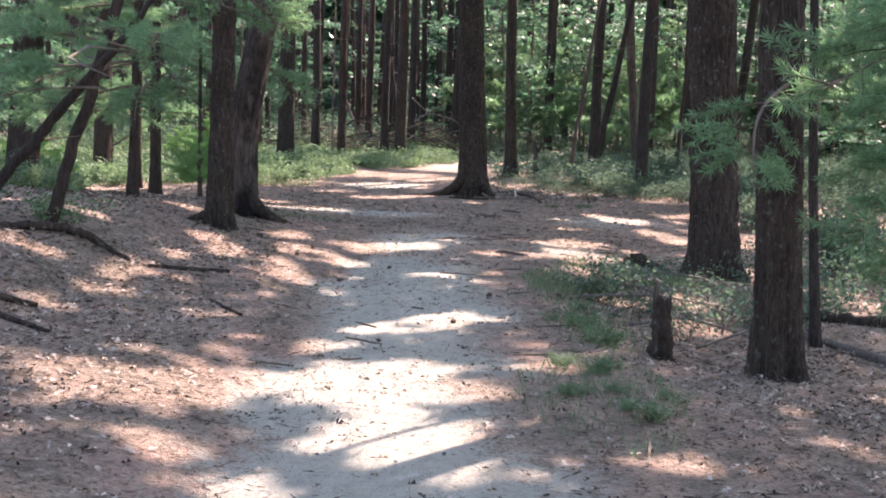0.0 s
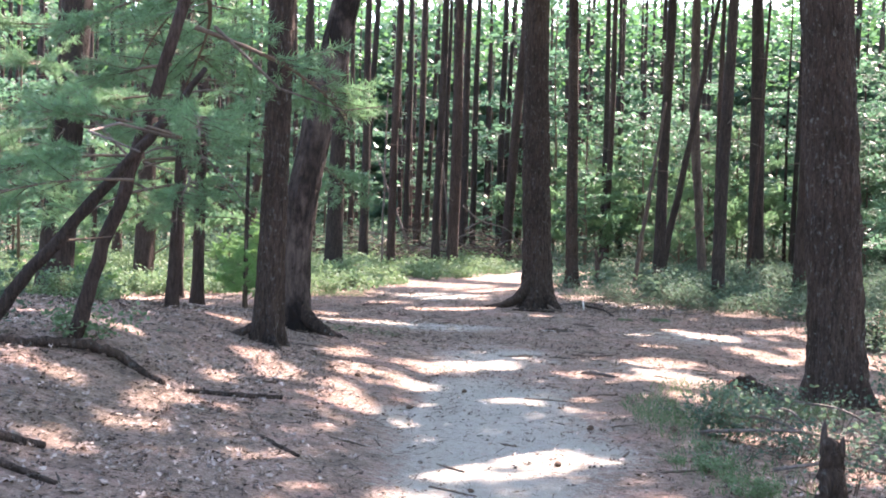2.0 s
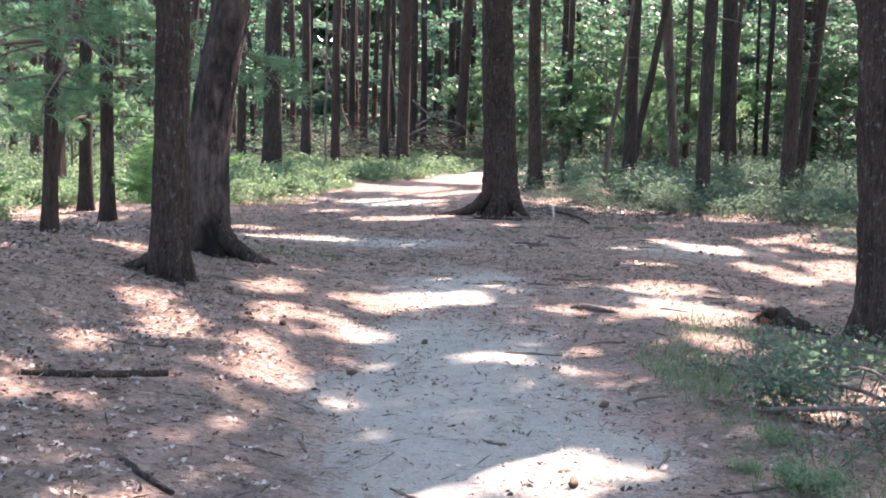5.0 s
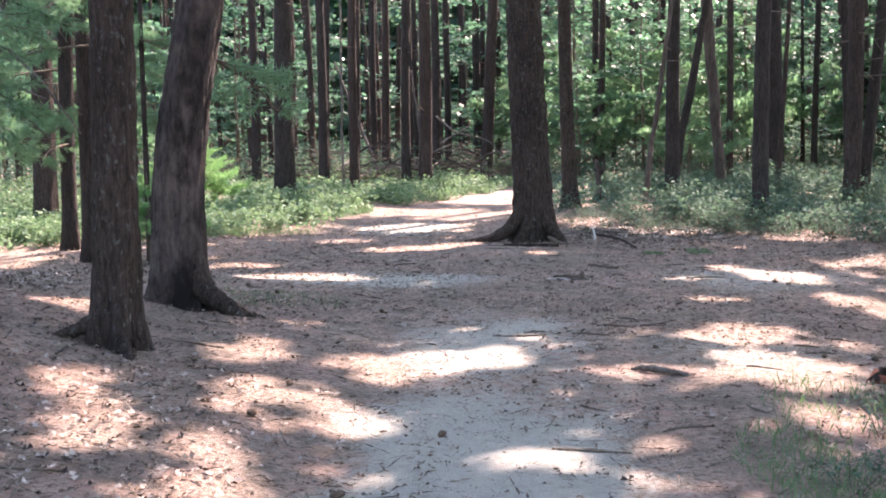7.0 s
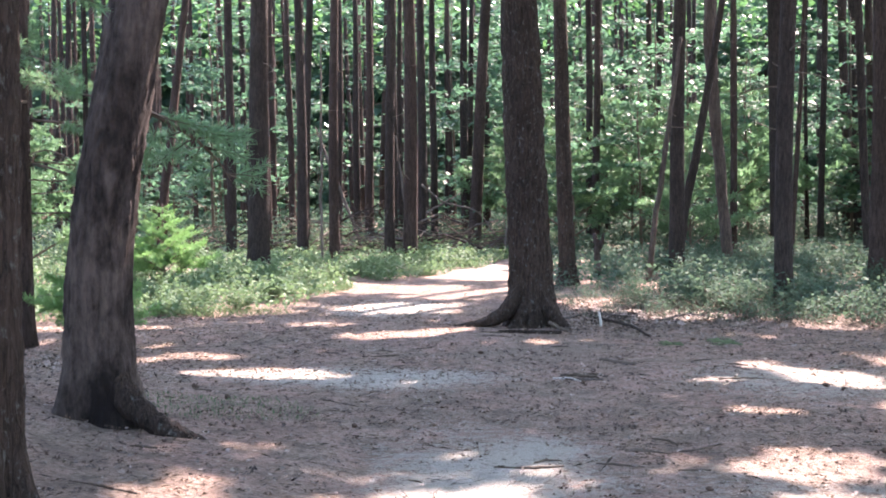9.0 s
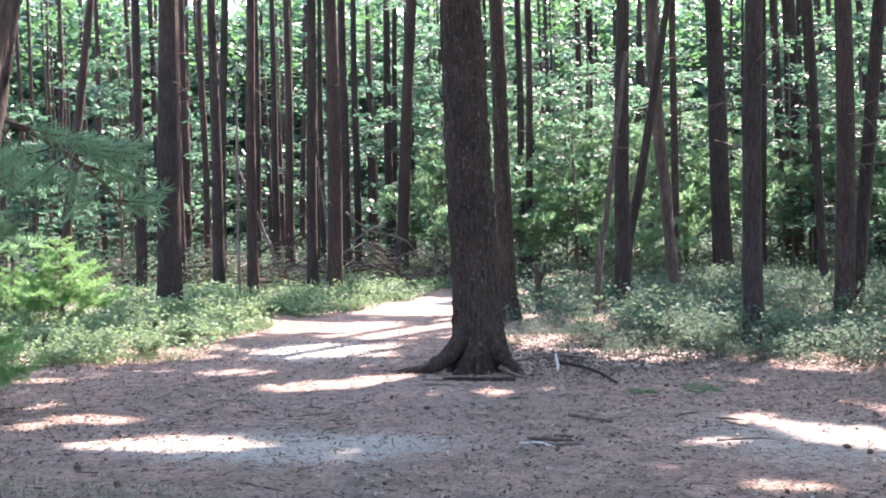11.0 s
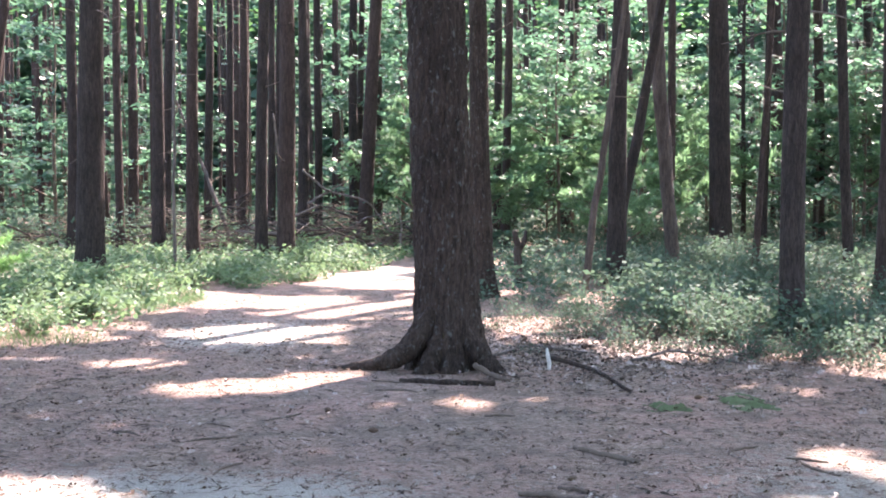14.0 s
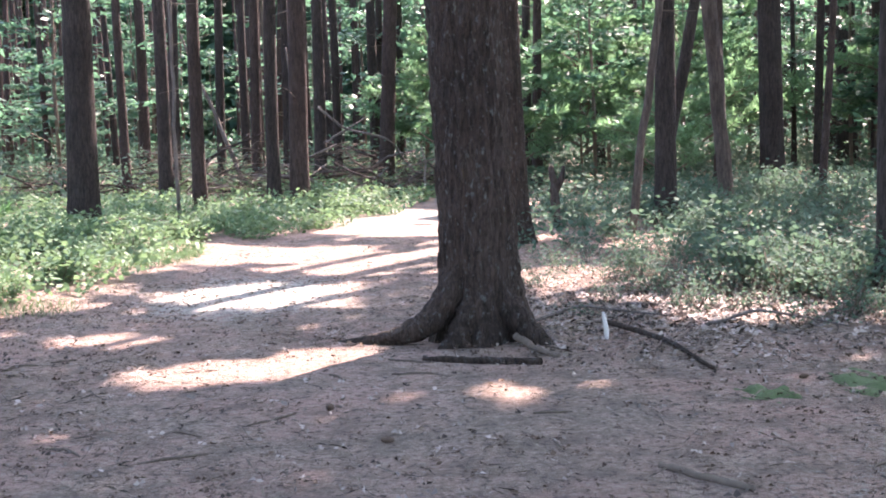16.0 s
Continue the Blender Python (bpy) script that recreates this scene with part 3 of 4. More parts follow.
part("splinter", tube_mesh("splinter", [tube([(-0.05, 0.01, 0.36), (-0.055, 0.01, 0.5), (-0.05, 0.01, 0.56)], (0.03, 0.018, 0.003), 6, 0.1), tube([(0.035, -0.02, 0.36), (0.04, -0.02, 0.44), (0.045, -0.02, 0.47)], (0.024, 0.015, 0.004), 6, 0.1)], SNAG), stump)


# ---- roots of the thick pine ----
def root(t, pts, radii, seed):
    b = t.matrix_basis.translation
    p = [(x - b.x, y - b.y, H(x, y) - b.z + z) for x, y, z in pts]
    k = np.linspace(0, len(p) - 1, 34)
    p = np.stack([np.interp(k, np.arange(len(p)), np.array(p)[:, c]) for c in range(3)], 1)
    for _ in range(2):
        p[1:-1] = (p[:-2] + 2 * p[1:-1] + p[2:]) / 4
    part("root", tube_mesh("root", [tube(p, np.interp(k, np.arange(len(radii)), radii), 18, 0.10, seed)], BARK), t, "gnarled spreading root")


root(tree_c, [(0.52, 26.14, 0.85), (0.38, 26.04, 0.42), (0.2, 25.97, 0.17), (-0.02, 25.98, 0.06), (-0.27, 26.15, 0.01), (-0.6, 26.45, -0.05)], (0.04, 0.11, 0.10, 0.065, 0.04, 0.018), 1)
root(tree_c, [(0.54, 26.1, 0.6), (0.46, 25.94, 0.22), (0.34, 25.84, 0.03), (0.18, 25.78, -0.07)], (0.03, 0.09, 0.08, 0.02), 2)
root(tree_c, [(0.6, 26.1, 0.6), (0.74, 25.97, 0.2), (0.9, 25.88, 0.02), (1.05, 25.8, -0.07)], (0.03, 0.09, 0.08, 0.02), 3)
root(tree_a, [(-2.64, 16.42, 0.30), (-2.57, 16.32, 0.10), (-2.48, 16.16, 0.0), (-2.38, 15.95, -0.06)], (0.02, 0.045, 0.03, 0.01), 6)
root(tree_a, [(-2.70, 16.46, 0.24), (-2.83, 16.38, 0.08), (-2.96, 16.3, -0.01), (-3.1, 16.28, -0.07)], (0.02, 0.045, 0.03, 0.015), 7)
root(tree_b, [(-2.7, 18.68, 0.5), (-2.52, 18.54, 0.16), (-2.3, 18.42, 0.04), (-1.95, 18.36, -0.05)], (0.03, 0.09, 0.07, 0.03), 5)


# ---- pine boughs ----
def bough_meshes(seed, L=1.8, mat=NEEDLE, dense=1.0, needle=0.115, k=14, wide=0.0075):
    """A limb along +x with side twigs, and the needle tufts on them."""
    q = np.random.default_rng(seed)
    n = 12
    s = np.linspace(0, 1, n)
    limb = np.stack([s * L, 0.10 * np.sin(s * 4 + seed), 0.06 * np.sin(s * 3) - 0.10 * s * s * L], 1)
    tubes = [tube(limb, np.linspace(0.022, 0.005, n), 6, 0.05, seed)]
    tufts, dirs = [], []
    for tw in range(int(22 * dense)):
        f = q.uniform(0.22, 1.0)
        p0 = np.array([np.interp(f, s, limb[:, c]) for c in range(3)])
        side = 1 if tw % 2 else -1
        d = np.array([q.uniform(0.35, 1.0), side * q.uniform(0.4, 1.0), q.uniform(-0.25, 0.35)])
        d /= np.linalg.norm(d)
        l = (0.30 + 0.45 * (1 - f)) * q.uniform(0.7, 1.25)
        pts = [p0]
        for e in range(4):
            d = d + q.normal(size=3) * 0.10
            pts.append(pts[-1] + d / np.linalg.norm(d) * l / 4)
        pts = np.array(pts)
        tubes.append(tube(pts, np.linspace(0.007, 0.003, 5), 3, 0, 0, False))
        m = max(3, int(l / 0.05))
        for g in np.linspace(0.3, 1.0, m):
            tufts.append([np.interp(g * 4, np.arange(5), pts[:, c]) for c in range(3)])
            dirs.append(pts[-1] - pts[-2])
    tufts, dirs = np.array(tufts), np.array(dirs)
    dirs /= np.linalg.norm(dirs, axis=1, keepdims=True)
    base = np.repeat(tufts, k, 0)
    a = np.repeat(dirs, k, 0) * q.uniform(0.25, 1.1, (len(base), 1)) + q.normal(size=(len(base), 3)) * 0.62
    a /= np.linalg.norm(a, axis=1, keepdims=True)
    ln = q.uniform(0.65, 1.1, len(base)) * needle
    v, f = blades(base + a * ln[:, None] / 2, a, wide, ln, None, q)
    return tube_mesh("branch", tubes, TWIG), mesh_of("needles", v, f, mat)


BOUGHS = [bough_meshes(s, 1.8, NEEDLE, d) for s, d in ((1, 1.0), (2, 1.2), (3, 0.9), (4, 1.3))]


def bough(t, x, y, z, tx, ty, tz, kind):
    """A bough of tree t from one place to another."""
    a, b = Vector((x, y, z)), Vector((tx, ty, tz))
    d = b - a
    m = Matrix.Translation(a - t.matrix_basis.translation) @ d.to_track_quat("X", "Z").to_matrix().to_4x4() @ Matrix.Scale(d.length / 1.8, 4)
    wood, green = BOUGHS[kind % 4]
    br = part("branch", wood, t, m=m)
    part("needles", green, br, "soft green needle tufts")


# low boughs at the path's right edge
young = pine(3.35, 8.3, 0.13, 0.0, h=8, stubs=1, label="young pine with low spreading green boughs", group="young pines")
for k, (a, b) in enumerate((((3.3, 8.3, 2.3), (1.75, 7.9, 1.95)), ((3.3, 8.4, 2.1), (2.05, 8.6, 1.75)), ((3.3, 8.2, 1.9), (2.05, 7.4, 1.5)), ((3.3, 8.3, 1.6), (1.95, 8.1, 1.25)),
                            ((3.3, 8.3, 2.7), (2.1, 8.9, 2.25)), ((3.3, 8.3, 1.3), (2.1, 8.0, 0.95)), ((3.3, 8.3, 2.2), (1.95, 9.0, 2.1)), ((3.3, 8.3, 1.75), (2.2, 7.3, 1.75)), ((3.3, 8.3, 2.0), (2.0, 8.0, 2.2)),
                            ((3.3, 8.3, 1.5), (2.1, 8.7, 1.5)), ((3.3, 8.3, 2.6), (1.9, 7.4, 2.1)))):
    bough(young, *a, *b, k)
bough(tree_g, 2.3, 10.5, 1.9, 1.75, 9.4, 1.35, 2)
bough(tree_g, 2.4, 10.5, 2.6, 3.2, 9.8, 2.1, 3)
# the pine thicket over the left bank
thin = made[(-3.9, 17.4)]
for k, (a, b) in enumerate((((-3.8, 17.4, 2.6), (-3.1, 16.0, 2.2)), ((-3.8, 17.4, 3.1), (-2.5, 17.8, 2.9)), ((-3.8, 17.4, 2.2), (-5.2, 16.6, 1.9)), ((-3.8, 17.4, 2.9), (-5.3, 17.2, 2.7)),
                            ((-3.8, 17.4, 2.0), (-3.4, 16.0, 1.6)), ((-3.8, 17.4, 3.4), (-3.4, 15.8, 3.1)), ((-3.8, 17.4, 1.9), (-4.7, 15.9, 1.5)), ((-3.8, 17.4, 3.7), (-3.2, 15.8, 3.4)))):
    bough(thin, *a, *b, k)
for k, (a, b) in enumerate((((-2.6, 13.2, 3.0), (-1.55, 14.4, 2.5)), ((-2.9, 13.2, 2.3), (-2.3, 12.4, 2.3)),
                            ((-3.0, 13.2, 2.0), (-4.0, 12.4, 1.9)), ((-2.8, 13.2, 2.7), (-3.9, 13.5, 2.5)), ((-2.6, 13.2, 3.3), (-3.5, 12.5, 2.9)), ((-2.6, 13.2, 3.4), (-3.1, 14.9, 2.8)), ((-2.5, 13.2, 3.6), (-3.4, 14.6, 3.0)))):
    bough(leaning_pine, *a, *b, k + 1)
for k, (a, b) in enumerate((((-2.5, 12.5, 2.2), (-2.1, 11.4, 2.2)), ((-2.6, 12.5, 2.1), (-3.3, 11.6, 2.3)), ((-2.9, 12.5, 1.8), (-3.9, 11.9, 1.7)))):
    bough(leaning_near, *a, *b, k)
wide = made[(-6.5, 21)]
screen = made[(-5.38, 24.8)]
low = made[(-6.07, 26.2)]
for k, (t_, a, b) in enumerate(((wide, (-6.4, 21, 2.8), (-4.9, 20.6, 2.5)), (wide, (-6.4, 21, 3.3), (-5.2, 19.6, 3.1)), (wide, (-6.4, 21, 2.2), (-5.2, 21.8, 1.8)), (wide, (-6.4, 21, 3.8), (-4.8, 21.4, 3.4)),
                                (wide, (-6.4, 21, 2.4), (-6.4, 19.3, 2.1)), (wide, (-6.4, 21, 3.1), (-7.6, 19.9, 2.8)), (wide, (-6.4, 21, 3.6), (-6.2, 19.2, 3.5)), (wide, (-6.4, 21, 1.9), (-7.4, 20.0, 1.5)),
                                (screen, (-5.3, 24.8, 2.6), (-3.7, 24.1, 2.3)), (screen, (-5.3, 24.8, 2.1), (-3.9, 24.4, 1.7)), (screen, (-5.3, 24.8, 3.0), (-4.0, 23.6, 2.8)), (screen, (-5.3, 24.8, 2.0), (-5.7, 23.3, 1.7)),
                                (screen, (-5.3, 24.8, 2.8), (-6.4, 23.6, 2.5)), (screen, (-5.3, 24.8, 3.4), (-5.2, 23.2, 3.2)), (screen, (-5.3, 24.8, 3.6), (-6.6, 24.0, 3.4)), (low, (-6.0, 26.2, 2.6), (-7.6, 25.4, 2.3)),
                                (low, (-6.0, 26.2, 3.0), (-7.3, 26.6, 2.9)), (low, (-6.0, 26.2, 3.3), (-4.9, 26.8, 3.1)), (low, (-6.0, 26.2, 1.8), (-7.3, 25.5, 1.3)), (low, (-6.0, 26.2, 3.7), (-7.5, 25.3, 3.5)),
                                (tree_b, (-2.5, 18.75, 2.3), (-2.3, 20.6, 1.95)))):
    bough(t_, *a, *b, k)
g = np.random.default_rng(17)
for k in range(7):
    t_, bx, by = ((low, -6.0, 26.2), (wide, -6.4, 21.0))[k % 2]
    a, z = g.uniform(2.6, 5.4), g.uniform(1.5, 4.2)
    L = g.uniform(1.1, 1.8)
    bough(t_, bx, by, z, bx + L * math.cos(a), by + L * math.sin(a), z - g.uniform(-0.1, 0.4), k)


def bare_limb(t, pts, r0, r1, label):
    b = t.matrix_basis.translation
    part("bare_limb", tube_mesh("bare_limb", [tube([(x - b.x, y - b.y, z - b.z) for x, y, z in pts], np.linspace(r0, r1, len(pts)), 6, 0.05)], GREY_WOOD), t, label)


bare_limb(wide, [(-6.4, 20.9, 3.3), (-5.9, 20.4, 2.95), (-5.2, 20.0, 2.35), (-4.8, 20.0, 2.2), (-4.2, 20.0, 1.95)], 0.03, 0.008, "bare grey limb")
bare_limb(wide, [(-6.4, 20.9, 3.6), (-5.7, 20.2, 3.25), (-5.0, 20.0, 2.85), (-4.3, 20.0, 2.5)], 0.028, 0.008, "bare grey limb")
bare_limb(thin, [(-3.85, 17.4, 2.1), (-3.5, 17.2, 2.2), (-3.2, 17.0, 1.95), (-2.9, 16.8, 1.6)], 0.018, 0.005, "bare grey limb")
bare_limb(thin, [(-3.85, 17.4, 1.7), (-4.4, 17.2, 1.95), (-4.9, 17.0, 1.6), (-5.1, 17.0, 1.3)], 0.018, 0.005, "bare dark limb")
bare_limb(leaning_near, [(-2.6, 12.5, 2.1), (-2.4, 10.5, 2.05), (-2.2, 9.4, 1.93), (-1.85, 9.0, 1.82)], 0.012, 0.004, "bleached dead limb")
bare_limb(leaning_pine, [(-2.5, 13.2, 3.0), (-2.1, 13.8, 2.6), (-1.6, 14.0, 2.45), (-1.2, 14.0, 2.5)], 0.014, 0.004, "bare dark limb")



def dead_limbs(t, n, z0, z1, long, seed, lean=0.0):
    """Thin dead limbs that droop and fork, round a pine's lower stem."""
    g = np.random.default_rng(seed)
    for k in range(n):
        a, L, z = k * 2.4 + g.uniform(-0.4, 0.4), long * g.uniform(0.55, 1.1), g.uniform(z0, z1)
        d = np.array([math.cos(a), math.sin(a), g.uniform(0.0, 0.45)])
        p = [np.array([lean * z, 0.0, z])]
        for e in range(6):
            d = d + g.normal(size=3) * 0.10 - np.array([0, 0, 0.10])
            p.append(p[-1] + d / np.linalg.norm(d) * L / 6)
        limb = part("bare_limb", tube_mesh("bare_limb", [tube(p, np.linspace(0.013, 0.004, 7), 6, 0.06, k)], (GREY_WOOD, TWIG)[k % 2]), t, "thin drooping dead limb")
        for e in (2, 3, 4):
            f = d + g.normal(size=3) * 0.7
            q_ = p[e] + f / np.linalg.norm(f) * L * 0.25
            part("twig", tube_mesh("twig", [tube([p[e], (p[e] + q_) / 2 + g.normal(size=3) * 0.02, q_], (0.005, 0.004, 0.002), 4)], TWIG), limb)


dead_limbs(made[(-5.38, 24.8)], 9, 1.3, 3.8, 1.5, 301, 0.02)
dead_limbs(made[(-3.9, 17.4)], 10, 1.2, 3.4, 1.3, 302, 0.042)
dead_limbs(made[(-6.07, 26.2)], 6, 1.4, 4.0, 1.4, 303, 0.026)
dead_limbs(made[(-6.5, 21)], 7, 1.5, 4.0, 1.5, 304, 0.06)
dead_limbs(made[(4.05, 27.4)], 3, 2.4, 4.2, 0.8, 305, 0.025)
dead_limbs(made[(6.3, 30.1)], 3, 2.2, 4.6, 0.9, 306, 0.01)
dead_limbs(made[(-4.46, 36.4)], 3, 2.5, 5.0, 0.9, 307, 0.019)

# ---- the bright young pine ----
def young_pine(x, y, h, seed, kinds=None, count=22):
    t = thing("pine_sapling", "bright green pine sapling with soft needles in the sun", "tree", pose(x, y, H(x, y)), "young pines")
    q = np.random.default_rng(seed)
    part("trunk", tube_mesh("trunk", [tube([(0, 0, -0.1), (0.01, 0, h * 0.5), (0, 0.02, h)], (0.028, 0.02, 0.006), 8)], STEM), t)
    kinds = kinds or YOUNG
    for k in range(count):
        z = h * (0.12 + 0.84 * k / count)
        a = k * 2.4 + q.uniform(-0.3, 0.3)
        L = (h - z) * 0.62 + 0.15
        wood, green = kinds[k % 2]
        br = part("branch", wood, t, m=Matrix.Translation((0, 0, z)) @ pose(0, 0, 0, 0, -28, math.degrees(a)) @ Matrix.Scale(L / 1.8, 4))
        part("needles", green, br, "bright green needles")
    return t


YOUNG = [bough_meshes(s, 1.8, SEEDLING, 0.9, 0.2, 7, 0.022) for s in (21, 22)]
young_pine(-5.75, 33.3, 1.6, 1, None, 30)
young_pine(-6.9, 34.6, 1.1, 2)
young_pine(-4.35, 23.9, 1.15, 3)
young_pine(-7.6, 24.5, 1.4, 4)
LIGHT = [bough_meshes(s, 1.8, NEEDLE, 0.8, 0.2, 5, 0.03) for s in (31, 32)]
for k, (x, y, h_) in enumerate(((2.7, 42.5, 3.6), (4.7, 45.2, 5.0), (6.9, 44.5, 4.6), (5.2, 39.5, 2.6), (9.0, 49.0, 6.0), (1.9, 49.5, 4.6), (-9.2, 36.0, 4.0),
                                (11.5, 43.0, 5.0), (13.0, 38.0, 4.4), (3.9, 52.5, 6.5), (7.3, 54.0, 6.5))):
    young_pine(x, y, h_, 40 + k, LIGHT, 18)


# ---- shrubs and low plants ----
def clump_mesh(name, tubes, mat):
    """Stems that all rise from one root point."""
    vs, fs, n = [np.array([[0.0, 0.0, -0.12]])], [], 1
    for v, f in tubes:
        quads, low, high = f
        quads = np.vstack([quads[:, [0, 1, 2]], quads[:, [0, 2, 3]]]) + n
        low, high = low + n, high + n
        low[:, 0] = 0
        fs += [quads, low, high]
        vs.append(v)
        n += len(v)
    return mesh_of(name, np.vstack(vs), np.vstack(fs), mat, True)


def shrub_meshes(seed, h, w, n, leaf, green):
    q = np.random.default_rng(seed)
    tubes, pts, dr = [], [], []
    for k in range(11):
        a, o = q.uniform(0, 6.28), w * math.sqrt(q.uniform(0.02, 1)) * 0.5
        end = np.array([math.cos(a) * o, math.sin(a) * o, h * q.uniform(0.6, 1.0)])
        start = np.array([math.cos(a) * o * 0.25, math.sin(a) * o * 0.25, -0.05])
        mid = (start + end) / 2 + q.normal(size=3) * 0.05
        tubes.append(tube([start, mid, end], (0.007, 0.005, 0.0025), 3))
        m = n // 11
        g = q.uniform(0.3, 1.05, m)
        c = start + (end - start) * g[:, None] + q.normal(size=(m, 3)) * np.array([w * 0.10, w * 0.10, 0.05])
        pts.append(c)
        dr.append(q.normal(size=(m, 3)) * np.array([1, 1, 0.45]) + (end - start) * 0.4)
    c, d = np.vstack(pts), np.vstack(dr)
    c[:, 2] = np.clip(c[:, 2], 0.03, None)
    v, f = blades(c, d, q.uniform(0.45, 0.65, len(c)) * leaf, q.uniform(0.7, 1.2, len(c)) * leaf, q.normal(size=(len(c), 3)) * 0.6 + np.array([0, 0, 1]), q)
    return clump_mesh("stem_clump", tubes, STEM), mesh_of("foliage", v, f, green)


SHRUBS = [shrub_meshes(40 + k, (0.58, 0.5, 0.66, 0.45)[k], (1.0, 1.25, 0.9, 1.2)[k], (700, 540, 740, 480)[k], 0.070, SHRUB) for k in range(4)]
SPARSE = [shrub_meshes(80 + k, (0.42, 0.5, 0.36)[k % 3], 1.1, (130, 170, 110, 150)[k], 0.07, SHRUB) for k in range(4)]
FERNS = [shrub_meshes(50 + k, (0.42, 0.34, 0.5, 0.3)[k], (1.0, 1.3, 0.9, 1.2)[k], (560, 500, 600, 440)[k], 0.080, FERN) for k in range(4)]


def shrub(x, y, s, kind, low=False, thin=False):
    """Sets one shrub of the given kind on the floor."""
    wood, green = (FERNS if low else SPARSE if thin else SHRUBS)[kind % 4]
    t = thing("low_plant" if low else "shrub", "low bright green leafy plants at the path's edge" if low else "sparse twiggy shrub with few leaves over dry litter" if thin else "low bluish-green leafy shrub on the forest floor", "plant" if low else "shrub",
              pose(x, y, H(x, y), 0, 0, kind * 77 % 360) @ Matrix.Scale(s, 4), "low green plants" if low else "shrubs")
    part("stem_clump", wood, t)
    part("foliage", green, t)


def right_edge(x):
    return 27.2 - 0.85 * (x - 1.9) if x < 4 else 25.4 - 0.7 * (x - 4)


def left_edge(x):
    return np.interp(x, [-12, -6.9, -4.3, -2.9, -2.0, -0.6, 0.6, 1.2], [24.5, 26.2, 27.6, 29.4, 33.3, 35.8, 39.0, 41.5])


q = np.random.default_rng(9)
count = 0
while count < 145:
    x, y = q.uniform(1.7, 11), q.uniform(22, 38)
    if y < right_edge(x) + 0.2 + 0.9 * q.random() ** 2 or (x < 2.6 and q.random() < 0.75) or x > 0.48 * (y - 8):
        continue
    shrub(x, y, q.uniform(0.4, 1.15) * (0.6 if x < 2.6 else 1) * (0.6 + 0.4 * min(1, (y - right_edge(x)) / 1.6)), count)
    count += 1
count = 0
while count < 130:
    x, y = q.uniform(-12, 0.8), q.uniform(24, 41)
    if y < left_edge(x) + 0.25 or y > left_edge(x) + 9 or x < -0.42 * (y - 2):
        continue
    shrub(x, y, q.uniform(0.55, 1.15) * (0.6 + 0.4 * min(1, (y - left_edge(x)) / 2)), count, True)
    count += 1
for k, (x, y, s) in enumerate(((1.45, 13.2, 0.7), (1.9, 13.7, 0.85), (2.4, 13.3, 0.8), (1.75, 12.5, 0.75), (2.3, 12.4, 0.85), (2.9, 12.9, 0.8), (1.3, 12.2, 0.5), (2.0, 14.4, 0.6), (2.6, 14.3, 0.75),
                               (1.9, 11.6, 0.55), (3.3, 14.6, 0.8), (3.7, 13.6, 0.9), (1.2, 14.0, 0.4), (4.3, 15.2, 1.0), (4.9, 17.0, 1.1), (1.75, 14.0, 0.6), (2.15, 15.1, 0.55), (1.7, 15.0, 0.42), (2.3, 15.7, 0.5), (1.95, 15.6, 0.4), (1.55, 14.3, 0.4), (1.3, 13.1, 0.4), (2.7, 15.3, 0.6), (1.6, 12.9, 0.5), (1.95, 12.9, 0.6))):
    shrub(x, y, s, k, False, k % 5 > 0 and x < 3 or y > 13.8 and x < 3)
for k in range(40):
    x, y = q.uniform(1.15, 3.2), q.uniform(26.6, 31.5)
    shrub(x, y, q.uniform(0.3, 0.6), k, False, True)
for k in range(26):
    x = q.uniform(2.2, 5.5)
    shrub(x, right_edge(x) + q.uniform(-0.5, 0.5), q.uniform(0.4, 0.7), k, False, True)
for k in range(16):
    shrub(q.uniform(0.7, 1.4), q.uniform(8.2, 12.6), q.uniform(0.16, 0.3), k, True)
for k in range(34):
    x = q.uniform(2.9, 6.2)
    shrub(x, right_edge(x) + q.uniform(0.5, 3.6), q.uniform(0.6, 1.05), k, False, k % 2 == 0)
for k in range(34):
    shrub(q.uniform(4.6, 11), q.uniform(15, 24), q.uniform(0.7, 1.3), k)
for k in range(30):
    x, y = q.uniform(-7.5, -3.3), q.uniform(11.5, 23.5)
    if x > -0.28 * y + 0.6:
        continue
    shrub(x, y, q.uniform(0.45, 0.85), k, k % 3 > 0)


def undergrowth(n, x0, x1, y0, y1, mat, name, label, tall, leaf, test, seed):
    g = np.random.default_rng(seed)
    x, y = g.uniform(x0, x1, n), g.uniform(y0, y1, n)
    ok = test(x, y) & (wave(x, y, 1.3, seed) + wave(x, y, 3.7, seed + 2) * 0.6 > -0.42)
    x, y = x[ok], y[ok]
    m = len(x)
    z = height(x, y) + g.uniform(0.04, 1, m) * tall * np.clip(0.8 + 0.6 * wave(x, y, 2.1, seed + 1) + 0.3 * wave(x, y, 5.7, seed), 0.25, 1.6)
    v, f = blades(np.stack([x, y, z], 1), g.normal(size=(m, 3)) * np.array([1, 1, 0.5]), leaf * g.uniform(0.3, 0.7, m), leaf * g.uniform(0.5, 1.35, m), g.normal(size=(m, 3)) * 0.6 + np.array([0, 0, 1]), g)
    tagged(new(name, mesh_of(name, v, f, mat)), label, "undergrowth", kind="stuff")


undergrowth(105000, -16, 1.5, 26, 60, FERN, "undergrowth", "low green plants covering the floor under the pines", 0.34, 0.11, lambda x, y: (y > np.interp(x, [-12, -6.9, -4.3, -2.9, -2.0, -0.6, 0.6, 1.2], [24.7, 26.4, 27.8, 29.6, 33.5, 36.0, 39.2, 41.7])), 31)
